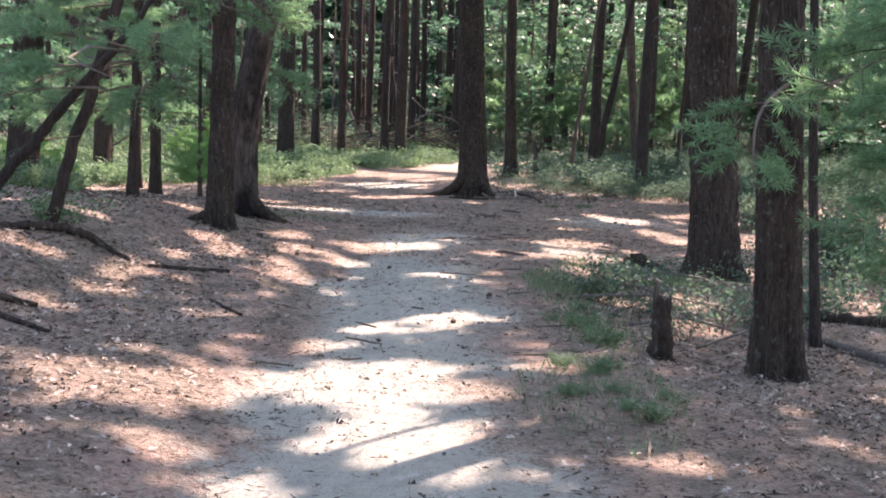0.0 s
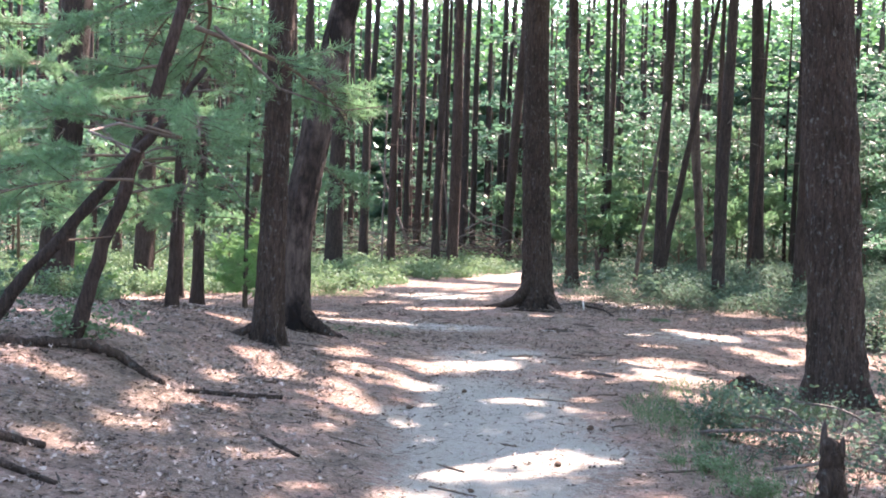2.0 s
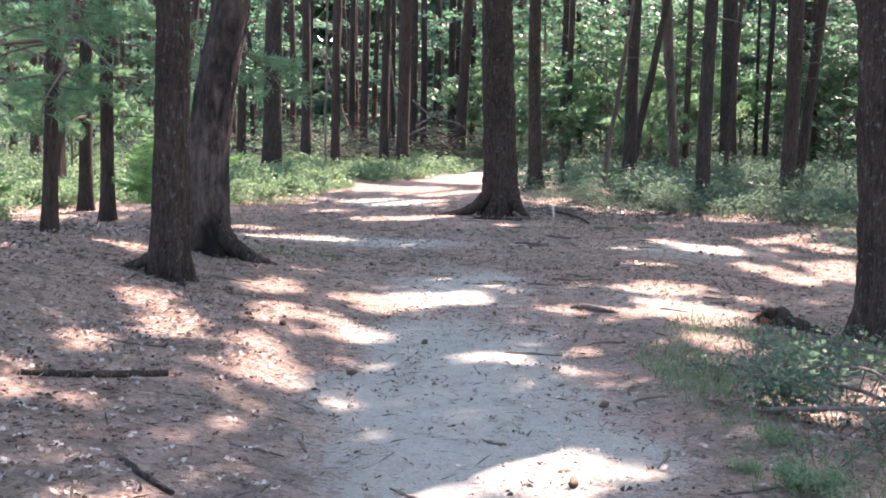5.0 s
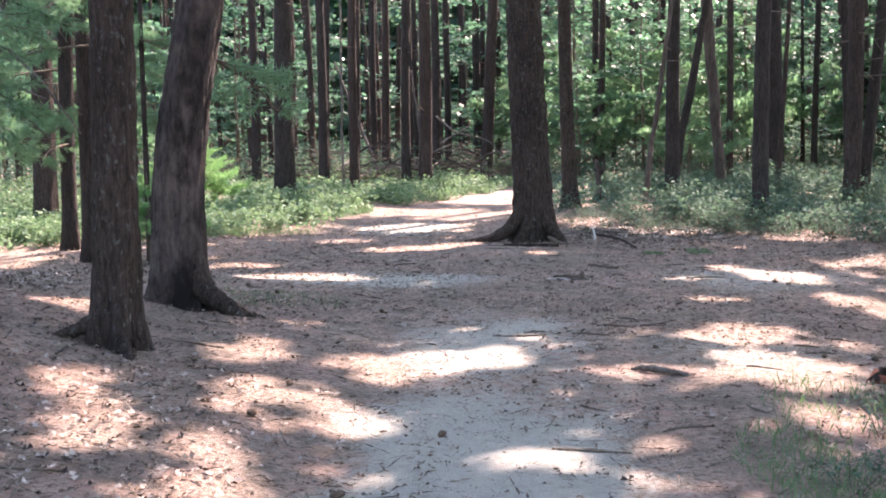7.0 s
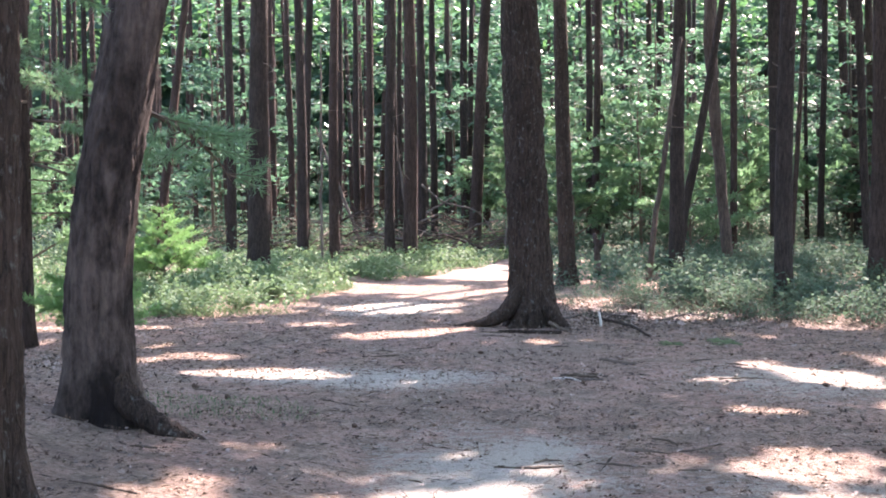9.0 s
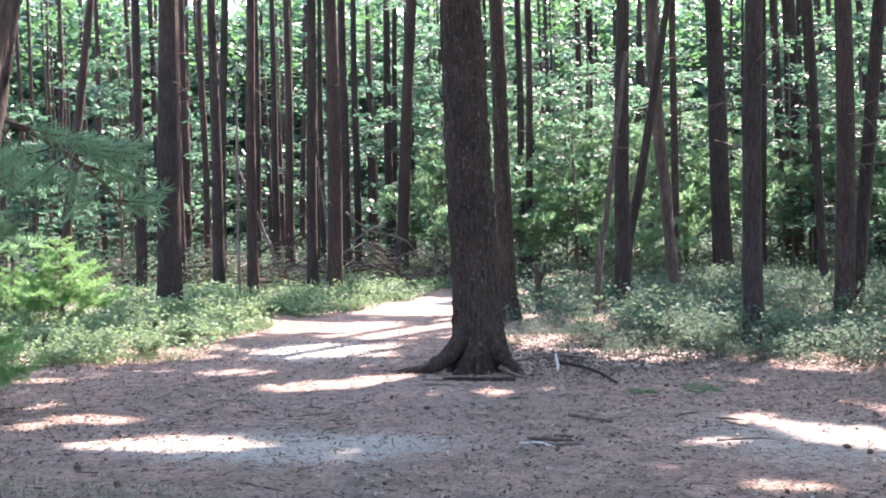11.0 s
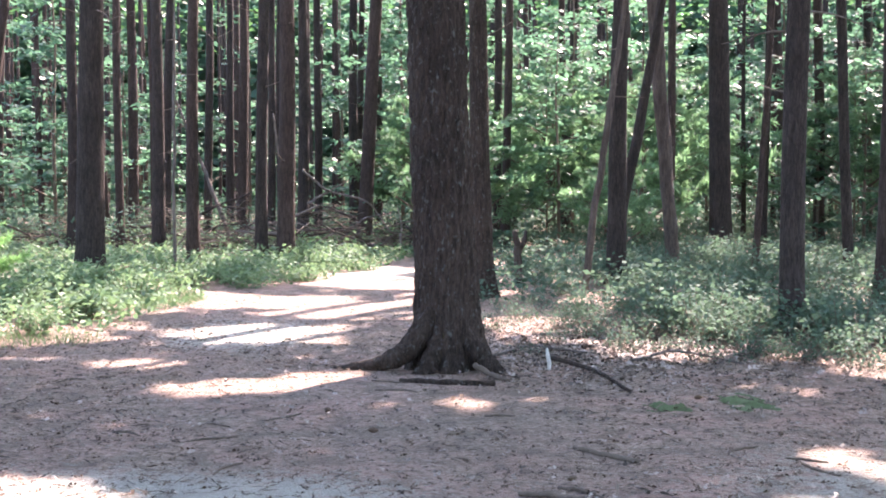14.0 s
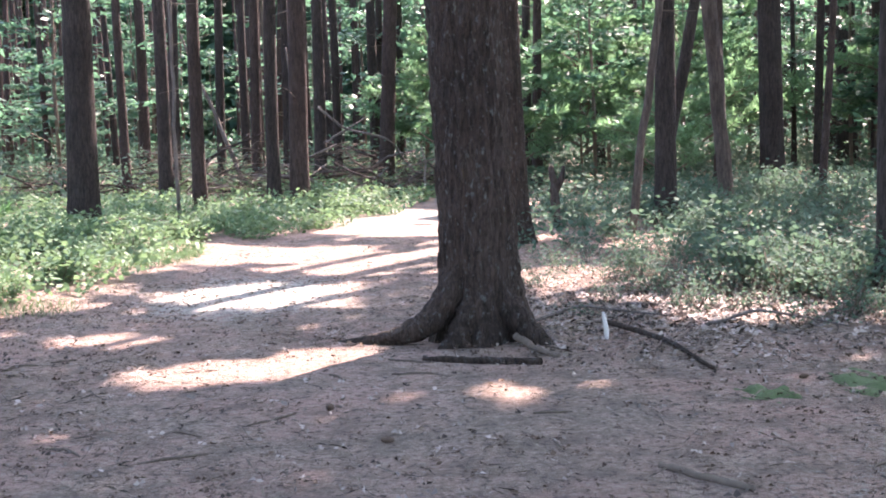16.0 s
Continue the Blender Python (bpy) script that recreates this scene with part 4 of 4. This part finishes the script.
undergrowth(95000, 1.2, 24, 22, 60, SHRUB, "undergrowth", "dense bluish-green shrubs covering the floor of the wood", 0.46, 0.11, lambda x, y: (y > 30.0 - 0.8 * (x - 1.9) + 0.8 * wave(x, y, 1.7, 3)) & ((x > 3.0) | (y > 31.5)), 32)
undergrowth(26000, -24, -5.5, 4, 28, FERN, "undergrowth", "leafy undergrowth under the pine thicket", 0.4, 0.09, lambda x, y: x < -0.30 * y + 0.3, 33)
undergrowth(26000, 4.4, 22, 4, 26, SHRUB, "undergrowth", "shrubby undergrowth in the shade of the wood", 0.45, 0.09, lambda x, y: x > 4.4, 34)
undergrowth(60000, -24, 30, 43, 66, SHRUB, "undergrowth", "shrubs and seedlings deep in the wood", 0.95, 0.14, lambda x, y: (y > 46) | (x > 3) | (x < -5), 36)
undergrowth(26000, -35, 45, 58, 92, BROAD, "undergrowth", "leafy undergrowth deep in the wood", 1.2, 0.2, lambda x, y: y > 50, 35)


# ---- broad-leaved saplings under the pines ----
def sapling_meshes(seed, h, leaves, leaf):
    g = np.random.default_rng(seed)
    tubes = [tube([(0, 0, -0.2), (0.05, 0.02, h * 0.35), (-0.04, 0.06, h * 0.7), (0.03, 0, h)], (0.05, 0.042, 0.028, 0.008), 7, 0.04, seed)]
    c, d, limbs = [], [], []
    k = 12
    for b in range(k):
        z = h * (0.16 + 0.82 * b / k)
        a = b * 2.4 + g.uniform(-0.4, 0.4)
        L = (0.32 * h) * (1 - 0.5 * b / k) * g.uniform(0.6, 1.1)
        out = np.array([math.cos(a), math.sin(a), g.uniform(-0.05, 0.35)])
        e = np.array([0, 0, z]) + out * L
        limbs.append(tube([(0, 0, z), (np.array([0, 0, z]) + e) / 2 + np.array([0, 0, 0.08]), e], (0.016, 0.01, 0.004), 4))
        m = leaves // k
        f = np.sqrt(g.uniform(0.08, 1.1, m))
        p = np.array([0, 0, z]) + (e - np.array([0, 0, z])) * f[:, None] + g.normal(size=(m, 3)) * np.array([0.30, 0.30, 0.055]) * (h / 6)
        c.append(p)
        d.append(g.normal(size=(m, 3)) * np.array([1, 1, 0.4]) + out * 0.6)
    c, d = np.vstack(c), np.vstack(d)
    v, f = blades(c, d, leaf * g.uniform(0.4, 0.7, len(c)), leaf * g.uniform(0.7, 1.3, len(c)), g.normal(size=(len(c), 3)) * 0.38 + np.array([0, 0, 1]), g)
    return tube_mesh("trunk", tubes, STEM), mesh_of("crown", v, f, BROAD), [tube_mesh("branch", [b], STEM) for b in limbs]


SAPLINGS = [sapling_meshes(60 + k, hh, 1200, 0.225) for k, hh in enumerate((4.2, 5.5, 7.0, 8.5, 6.2))]
g = np.random.default_rng(12)
placed = []


def sapling(x, y, k, s=1.0):
    t = thing("sapling", "slim broad-leaved sapling with sunlit green leaves under the pines", "tree", pose(x, y, H(x, y), 0, 0, (k * 67) % 360) @ Matrix.Scale(s, 4), "saplings under the pines")
    wood, green, limbs = SAPLINGS[k % 5]
    part("trunk", wood, t)
    part("crown", green, t)
    for b in limbs:
        part("branch", b, t)
    placed.append((x, y))


for k, (x, y, s) in enumerate(((2.6, 41, 0.75), (4.6, 43, 0.9), (3.2, 48, 1.1), (5.6, 46.5, 0.9), (6.8, 48, 1.1), (1.8, 52, 1.1), (8.4, 47, 1.0), (10.5, 44, 0.9), (12, 40, 0.9), (0.9, 57, 1.2), (-9.5, 46, 1.0))):
    sapling(x, y, k, s)
tries = 0
while len(placed) < 140 and tries < 9000:
    tries += 1
    y = g.uniform(44, 90)
    x = g.uniform(-0.46, 0.56) * y
    if (y < 60 and -0.3 * y < x < 1.5 and g.random() < 0.8) or y < 56 and -6.5 < x < 1.5 or min((x - a) ** 2 + (y - b) ** 2 for a, b in placed) < 3:
        continue
    sapling(x, y, len(placed), g.uniform(0.8, 1.45))
for k in range(16):
    y_ = g.uniform(42, 58)
    sapling(g.uniform(0.24, 0.42) * y_, y_, k, g.uniform(0.7, 1.1))
for k in range(14):
    sapling(g.uniform(9, 18), g.uniform(20, 36), k, g.uniform(0.6, 1.0))
    sapling(g.uniform(-20, -10.5), g.uniform(18, 40), k + 2, g.uniform(0.6, 1.0))


# ---- the wood that closes the view ahead, and an unseen ring of it added to block low skylight ----
def far_wood(n, seed):
    g = np.random.default_rng(seed)
    # full circle: leaves behind the camera only keep skylight off the trunks
    a = g.uniform(0, 2 * np.pi, n)
    a = np.where(g.random(n) < 0.55, g.uniform(-0.62, 0.75, n), a)
    R = g.uniform(68, 92, n)
    x, y = R * np.sin(a), 24 + R * np.cos(a)
    z = 0.4 + g.random(n) ** 1.15 * 17
    ok = wave(x * 0.6, z * 1.2, 1.1, 3) + 0.7 * wave(y * 0.7, z, 2.3, 5) > -0.8
    c = np.stack([x, y, z], 1)[ok]
    m = len(c)
    v, f = blades(c, g.normal(size=(m, 3)) * np.array([1, 1, 0.5]), g.uniform(0.45, 0.8, m), g.uniform(0.8, 1.4, m), g.normal(size=(m, 3)), g)
    tagged(new("far_wood", mesh_of("far_wood", v, f, BROAD)), "distant sunlit foliage between the trunks, with an unseen added ring screening the low sky", "foliage", kind="stuff")


far_wood(170000, 8)


# ---- logs, sticks and litter ----
def fallen(name, pts, radii, mat, label, category, sides=9, wobble=0.12, seed=0, lift=0.0, group=""):
    """A piece of wood lying on the floor along (x, y) or (x, y, height above it)."""
    p = np.array([(x[0], x[1], (x[2] if len(x) > 2 else 0.0)) for x in pts], dtype=float)
    k = np.linspace(0, len(p) - 1, max(7, 5 * len(p)))
    rad = np.interp(k, np.linspace(0, len(p) - 1, len(radii)), radii)
    p = np.stack([np.interp(k, np.arange(len(p)), p[:, c]) for c in range(3)], 1)
    for _ in range(2):
        p[1:-1] = (p[:-2] + 2 * p[1:-1] + p[2:]) / 4
    p[1:-1] += np.random.default_rng(seed + 5).normal(size=(len(p) - 2, 3)) * rad[1:-1, None] * 0.22
    p[:, 2] += height(p[:, 0], p[:, 1]) + rad * 0.7 + lift
    o = p.mean(0)
    o[2] = p[:, 2].min()
    ob = new(name, tube_mesh(name, [tube(p - o, rad, sides, wobble, seed)], mat))
    ob.matrix_basis = Matrix.Translation(o)
    return tagged(ob, label, category, group)


fallen("log", [(-3.9, 12.25), (-3.6, 12.35), (-3.31, 12.57, 0.03), (-3.13, 12.72, 0.04), (-2.95, 12.74), (-2.69, 12.6)], (0.036, 0.04, 0.037, 0.033, 0.022), BARK, "dark crooked fallen limb on the leafy bank", "log")
fallen("log", [(-2.52, 12.58), (-2.21, 12.76), (-1.91, 13.05)], (0.016, 0.022, 0.018), BARK, "dark broken stick on pine needles", "stick")
fallen("log", [(-3.25, 9.95), (-3.0, 10.12), (-2.71, 10.3)], (0.04, 0.036, 0.02), BARK, "dark fallen branch among dry leaves", "log")
fallen("stick", [(-2.85, 9.8), (-2.63, 9.79), (-2.43, 9.7)], (0.02, 0.022, 0.012), BARK, "dark broken stick among dry leaves", "stick")
fallen("stick", [(-1.79, 11.58), (-1.65, 11.4), (-1.5, 11.26)], (0.01, 0.016, 0.012), BARK, "short dark stick on leafy needles", "stick")
fallen("log", [(3.3, 13.5), (3.9, 13.3), (4.9, 13.0)], (0.05, 0.06, 0.06), BARK, "dark mossy log behind the shrubs", "log")
fallen("log", [(3.0, 12.9), (3.2, 12.4), (3.55, 11.3)], (0.035, 0.04, 0.045), GREY_WOOD, "grey fallen branch on dry leaves", "log")
rot = fallen("rotten_log", [(2.14, 16.5, 0.01), (2.28, 16.42, 0.015), (2.42, 16.3, 0.0), (2.62, 16.15, -0.02)], (0.055, 0.07, 0.055, 0.02), BARK, "short rotten log with a broken red end", "log", 14, 0.12, 4)
part("broken_end", tube_mesh("broken_end", [tube([(-0.27, 0.16, 0.04), (-0.22, 0.15, 0.06), (-0.14, 0.12, 0.06)], (0.018, 0.05, 0.062), 14, 0.3, 9)], ROTTEN), rot, "crumbling red-brown wood")
fallen("stick", [(0.62, 16.62), (0.72, 16.52, 0.02), (0.95, 16.40)], (0.008, 0.026, 0.012), GREY_WOOD, "short thick piece of grey bark on sand", "stick")
fallen("stick", [(0.1, 25.38), (0.45, 25.22), (0.82, 25.12)], (0.018, 0.027, 0.024), BARK, "dark stick lying before the thick pine", "stick")
fallen("stick", [(0.74, 25.75, 0.06), (0.85, 25.5, 0.02), (0.96, 25.3)], (0.025, 0.022, 0.015), TWIG, "dark broken stick by the pine's roots", "stick")
fallen("stick", [(1.74, 27.24), (2.1, 27.13), (2.39, 26.7)], (0.016, 0.02, 0.016), GREY_WOOD, "grey bare stick on dry leaves", "stick")
fallen("stick", [(1.45, 26.36, 0.04), (1.68, 25.67, 0.03), (1.8, 24.75)], (0.018, 0.019, 0.012), BARK, "dark crooked stick on dry leaves", "stick")
white = new("white_stick", tube_mesh("white_stick", [tube([(0.0, 0, -0.05), (0.004, 0, 0.06), (-0.008, 0.01, 0.13), (-0.014, 0.01, 0.185)], (0.017, 0.018, 0.016, 0.008), 9, 0.08, 3)], PALE))
white.matrix_basis = pose(1.38, 25.9, H(1.38, 25.9))
tagged(white, "short bleached white stick standing in dry leaves", "stick")
fallen("stick", [(-4.2, 35.0, 0.15), (-3.6, 35.6, 0.28), (-2.4, 35.2, 0.1)], (0.018, 0.02, 0.012), TWIG, "thin dark branch lying in low plants", "stick")
fallen("log", [(-1.15, 38.0), (-0.85, 38.2), (-0.52, 38.4)], (0.05, 0.07, 0.06), BARK, "short dark log at the path's edge", "log")
for k, pts in enumerate(([(-1.2, 45, 1.9), (-0.65, 45, 1.4), (0.38, 45.1, 1.15), (1.1, 45, 0.05)], [(-1.1, 45, 1.1), (-0.1, 45.2, 1.65)], [(-0.6, 44.2, 0.0), (0.2, 44.4, 0.75), (0.9, 44.2, 0.9)], [(-3.0, 46, 0.0), (-2.4, 46, 0.7), (-1.6, 46, 0.5)],
                         [(-2.6, 45.4, 0.5), (-2.0, 45.2, 0.55), (-1.3, 45.3, 0.05)], [(0.4, 43.5, 0.0), (0.9, 43.3, 0.45), (1.4, 43.3, 0.3)])):
    fallen("fallen_branch", pts, (0.03, 0.026, 0.014), GREY_WOOD, "grey dead branch tangled on the forest floor", "branch", 7, 0.06, k, group="tangle of dead branches")


def brush_pile(x, y, w, h_, n, seed):
    """A heap of dead boughs on the floor, with fine twigs through it."""
    g = np.random.default_rng(seed)
    t = thing("brush_pile", "dark heap of dead boughs and twigs between the pines", "brush pile", pose(x, y, H(x, y)), "heaps of dead wood")

    def stick(long):
        a, o = g.uniform(0, 6.28), g.normal(size=2) * w * 0.30
        c = np.array([o[0], o[1], max(0.05, h_ * g.uniform(0.05, 1.0) * math.exp(-(o ** 2).sum() / w ** 2 * 4))])
        d = np.array([math.cos(a), math.sin(a) * 0.6, g.normal() * 0.25])
        d *= long / 2 / np.linalg.norm(d)
        p = np.array([c - d, c - d * 0.3 + g.normal(size=3) * 0.05, c + d * 0.4 + g.normal(size=3) * 0.06, c + d])
        p[:, 2] = np.clip(p[:, 2], 0.0, None)
        return p
    for k in range(n):
        L = g.uniform(0.9, 2.2)
        rr = g.uniform(0.014, 0.035)
        part("branch", tube_mesh("branch", [tube(stick(L), (rr, rr * 0.9, rr * 0.7, rr * 0.3), 6, 0.08, k)], (BARK_FAR, GREY_WOOD, BROWN_WOOD)[k % 3]), t)
    twigs = part("twig_tangle", tube_mesh("twig_tangle", [tube(stick(g.uniform(0.3, 1.0)), (0.008, 0.007, 0.005, 0.003), 3) for _ in range(n * 9)], TWIG), t)
    tagged(twigs, "tangle of thin dead twigs", kind="stuff")


for k, (x, y, w, h_) in enumerate(((-2.6, 44.0, 2.6, 1.3), (-0.5, 43.8, 2.2, 1.2), (-4.9, 46.5, 2.8, 1.2), (1.0, 43.6, 1.5, 0.8), (-7.4, 46.5, 2.4, 0.9))):
    brush_pile(x, y, w, h_, 22, 70 + k)
for k, pts in enumerate(([(1.35, 13.6, 0.1), (1.75, 13.0, 0.22), (2.2, 12.2, 0.1)], [(1.2, 12.9, 0.04), (1.8, 12.7, 0.2), (2.7, 12.9, 0.15)], [(1.75, 14.4, 0.05), (2.0, 13.5, 0.25), (2.1, 12.7, 0.08)], [(1.5, 11.9, 0.03), (2.0, 12.1, 0.12), (2.6, 11.8, 0.05)],
                         [(2.2, 15.2, 0.1), (2.6, 14.2, 0.2), (2.9, 13.4, 0.05)], [(1.9, 11.2, 0.03), (2.5, 11.9, 0.12), (3.1, 12.9, 0.1)], [(1.0, 26.6, 0.02), (1.4, 27.0, 0.06), (2.0, 26.5, 0.02)], [(2.1, 26.0, 0.02), (2.5, 26.1, 0.1), (3.0, 25.7, 0.03)])):
    fallen("fallen_branch", pts, (0.014, 0.012, 0.006), GREY_WOOD, "thin grey dead branch lying through low shrubs", "branch", 6, 0.06, k + 20, group="dead branches in the shrubs")
fallen("stick", [(0.98, 22.75), (1.11, 22.55), (1.26, 22.35)], (0.014, 0.018, 0.014), TWIG, "dark stick on trodden pine needles", "stick")

for x, y, w, l in ((2.5, 24.25, 0.17, 0.3), (1.9, 24.1, 0.13, 0.2)):
    nn = 22
    a, b = np.meshgrid(np.linspace(-1, 1, nn), np.linspace(-1, 1, nn))
    hh = np.clip(1 - a * a - b * b + 0.9 * wave(a * 3, b * 3, 2.4, x) - 0.25, -0.5, 1) * 0.03 * (1 + 0.5 * wave(a * 9, b * 9, 3.0, y))
    px, py = x + a * w * 1.3, y + b * l * 1.3
    v = np.stack([px - x, py - y, height(px, py) - H(x, y) + hh - 0.006], -1).reshape(-1, 3)
    i, j = np.meshgrid(np.arange(nn - 1), np.arange(nn - 1), indexing="ij")
    ob = new("moss_patch", mesh_of("moss_patch", v, np.stack([i * nn + j, i * nn + j + 1, (i + 1) * nn + j + 1, (i + 1) * nn + j], -1).reshape(-1, 4), MOSS, True))
    ob.matrix_basis = pose(x, y, H(x, y))
    tagged(ob, "soft green moss cushion on bare ground", "moss")

for k, (pts, rad) in enumerate((([(0.50, 21.70), (0.64, 21.62, 0.01), (0.82, 21.58)], 0.018), ([(0.52, 21.45), (0.67, 21.40), (0.84, 21.42)], 0.013), ([(0.42, 21.55), (0.56, 21.48), (0.64, 21.35)], 0.011), ([(0.72, 21.85), (0.84, 21.75), (0.90, 21.62)], 0.012))):
    fallen("bark_strip", pts, (rad * 0.7, rad, rad * 0.6), (TWIG, GREY_WOOD, PALE, TWIG)[k], "pale broken strip of bark on the trodden floor", "bark", 7, 0.16, k + 40, group="pale bark strips")
g = np.random.default_rng(4)
for k in range(70):
    y = g.uniform(9, 27)
    x = g.uniform(-2.6, 2.6)
    a, L = g.uniform(0, 6.28), g.uniform(0.12, 0.42)
    e = np.array([math.cos(a), math.sin(a) * 0.8]) * L / 2
    bend_ = g.normal(size=2) * 0.03
    fallen("twig", [(x - e[0], y - e[1]), (x + bend_[0], y + bend_[1]), (x + e[0], y + e[1])], (0.006, 0.009, 0.004), TWIG, "small dead twig on the trodden floor", "twig", 6, 0.08, k, group="twigs on the path")


def cone_mesh():
    rings, sides = 9, 10
    s = np.linspace(0, 1, rings)
    v = []
    for k, u in enumerate(s):
        rr = 0.022 * math.sin(math.pi * (0.12 + 0.82 * u)) * (1.15 if k % 2 else 0.8)
        for e in range(sides):
            th = 2 * math.pi * (e + 0.5 * (k % 2)) / sides
            v.append((u * 0.075 - 0.037, rr * math.cos(th), rr * math.sin(th) + 0.018))
    f = [(k * sides + e, k * sides + (e + 1) % sides, (k + 1) * sides + (e + 1) % sides, (k + 1) * sides + e) for k in range(rings - 1) for e in range(sides)]
    return mesh_of("pine_cone", v, f, CONE)


CONES = cone_mesh()
for k in range(30):
    x, y = g.uniform(-2.6, 2.8), g.uniform(10, 26)
    ob = new("pine_cone", CONES)
    ob.matrix_basis = pose(x, y, H(x, y), 0, g.uniform(-12, 12), g.uniform(0, 360)) @ Matrix.Scale(g.uniform(0.6, 0.95), 4)
    tagged(ob, "fallen brown pine cone on the needles", "pine cone", "pine cones on the path")


def litter(n, box, mat, name, label, long, wide, seed, weight):
    g = np.random.default_rng(seed)
    x, y = g.uniform(box[0], box[1], n), g.uniform(box[2], box[3], n)
    ok = g.random(n) < weight(x, y)
    x, y = x[ok], y[ok]
    m = len(x)
    a = g.uniform(0, 6.28, m)
    al = np.stack([np.cos(a), np.sin(a), g.normal(size=m) * 0.22], 1)
    up = np.stack([g.normal(size=m) * 0.35, g.normal(size=m) * 0.35, np.ones(m)], 1)
    ln = long * g.uniform(0.5, 1.4, m)
    c = np.stack([x, y, height(x, y) + 0.006 + g.uniform(0, 0.016, m)], 1)
    v, f = blades(c, al, wide * g.uniform(0.6, 1.3, m), ln, up, g)
    # two lobes on each side of the midrib, curled up at the edges
    v = v.reshape(-1, 4, 3)
    base, tip = v[:, 0], v[:, 2]
    side = (v[:, 1] - v[:, 3]) / 2
    lift = np.zeros((m, 3))
    lift[:, 2] = g.uniform(-0.1, 0.5, m) * wide
    rows = [base, base * 0.72 + tip * 0.28 + side * 0.85 + lift, base * 0.5 + tip * 0.5, base * 0.72 + tip * 0.28 - side * 0.85 + lift * 0.6,
            base * 0.3 + tip * 0.7 + side * 0.7 + lift * 0.7, tip + lift * 0.4, base * 0.3 + tip * 0.7 - side * 0.7 + lift]
    v = np.stack(rows, 1) + g.normal(size=(m, 7, 3)) * wide * 0.10
    v[:, :, 2] = np.maximum(v[:, :, 2], c[:, None, 2] - 0.004)
    v = v.reshape(-1, 3)
    b = np.arange(m)[:, None] * 7
    f = np.vstack([b + np.array([[0, 1, 2, 3]]), b + np.array([[2, 4, 5, 6]])])
    tagged(new(name, mesh_of(name, v, f, mat)), label, "litter", kind="stuff")


litter(130000, (-6.5, 6.5, 5, 34), DRY_LEAF, "leaf_litter", "curled dry brown leaves scattered over the floor", 0.05, 0.036, 91,
       lambda x, y: np.clip(0.14 + 0.8 * smooth(-0.9, -2.2, x) * smooth(18, 13, y) + 0.9 * smooth(1.0, 1.9, x) * smooth(16, 13, y) + 0.85 * np.exp(-(((x - 1.7) / 0.9) ** 2 + ((y - 27.2) / 1.9) ** 2)) + 0.6 * smooth(26.2, 25.0, y) * smooth(24.2, 25.2, y) * smooth(0.9, 1.6, x) + 0.5 * smooth(3.2, 4.2, np.abs(x)), 0, 1) * (0.6 + 0.4 * wave(x, y, 2.7, 8)))
litter(14000, (0.7, 3.9, 25, 29.2), DRY_LEAF, "leaf_drift", "thick drift of dry pale leaves beside the thick pine", 0.075, 0.05, 95,
       lambda x, y: np.exp(-(((x - 2.2) / 1.1) ** 2 + ((y - 27.0) / 1.3) ** 2)) * (0.6 + 0.4 * wave(x, y, 1.9, 4)))
litter(50000, (-5, 5, 5, 34), TWIG, "needle_litter", "fallen needles and bits of twig over the floor", 0.075, 0.006, 92, lambda x, y: 0.75 + 0.25 * wave(x, y, 1.4, 2))
litter(36000, (-4.5, 4.5, 6, 30), CONE, "bark_litter", "dark flakes of bark and cone scales on the floor", 0.048, 0.026, 93, lambda x, y: np.clip(0.45 + 0.55 * wave(x, y, 1.7, 7) + 0.4 * wave(x, y, 5.0, 3), 0, 1) * np.maximum(0.4 + 0.6 * smooth(0.2, 1.5, np.abs(x + 0.2)), smooth(15, 17, y)))

litter(8000, (-4, 4.5, 6, 30), TWIG, "stick_litter", "short broken sticks and curled bark over the floor", 0.2, 0.016, 94, lambda x, y: np.clip(0.5 + 0.6 * wave(x, y, 1.3, 5), 0.05, 1) * (0.25 + 0.75 * smooth(0.1, 1.2, np.abs(x - 0.1))))


def grass(n, x, y, rx, ry, tall, seed):
    g = np.random.default_rng(seed)
    a, r_ = g.uniform(0, 6.28, n), np.sqrt(g.random(n))
    px, py = x + rx * r_ * np.cos(a), y + ry * r_ * np.sin(a)
    hgt = tall * g.uniform(0.4, 1.0, n)
    al = np.stack([g.normal(size=n) * 0.45, g.normal(size=n) * 0.45, np.ones(n)], 1)
    al /= np.linalg.norm(al, axis=1, keepdims=True)
    c = np.stack([px, py, height(px, py)], 1) + al * hgt[:, None] / 2
    v, f = blades(c, al, 0.007, hgt, None, g)
    tagged(new("grass", mesh_of("grass", v, f, GRASS)), "thin tufts of green grass at the path's edge", "grass", kind="stuff")


grass(420, 0.95, 9.2, 0.5, 1.2, 0.13, 1)
grass(350, 1.25, 11.6, 0.45, 1.0, 0.12, 2)
grass(450, 1.15, 13.6, 0.35, 1.1, 0.11, 3)
grass(900, -3.9, 28.6, 1.1, 0.6, 0.16, 4)
grass(1500, -2.9, 32.4, 0.7, 1.4, 0.2, 5)
grass(500, 2.4, 15.0, 0.5, 0.5, 0.18, 6)
grass(700, -2.3, 19.6, 0.9, 0.6, 0.05, 7)
grass(300, 1.65, 15.2, 0.5, 1.1, 0.14, 8)
grass(500, 1.1, 14.2, 0.3, 0.9, 0.10, 9)
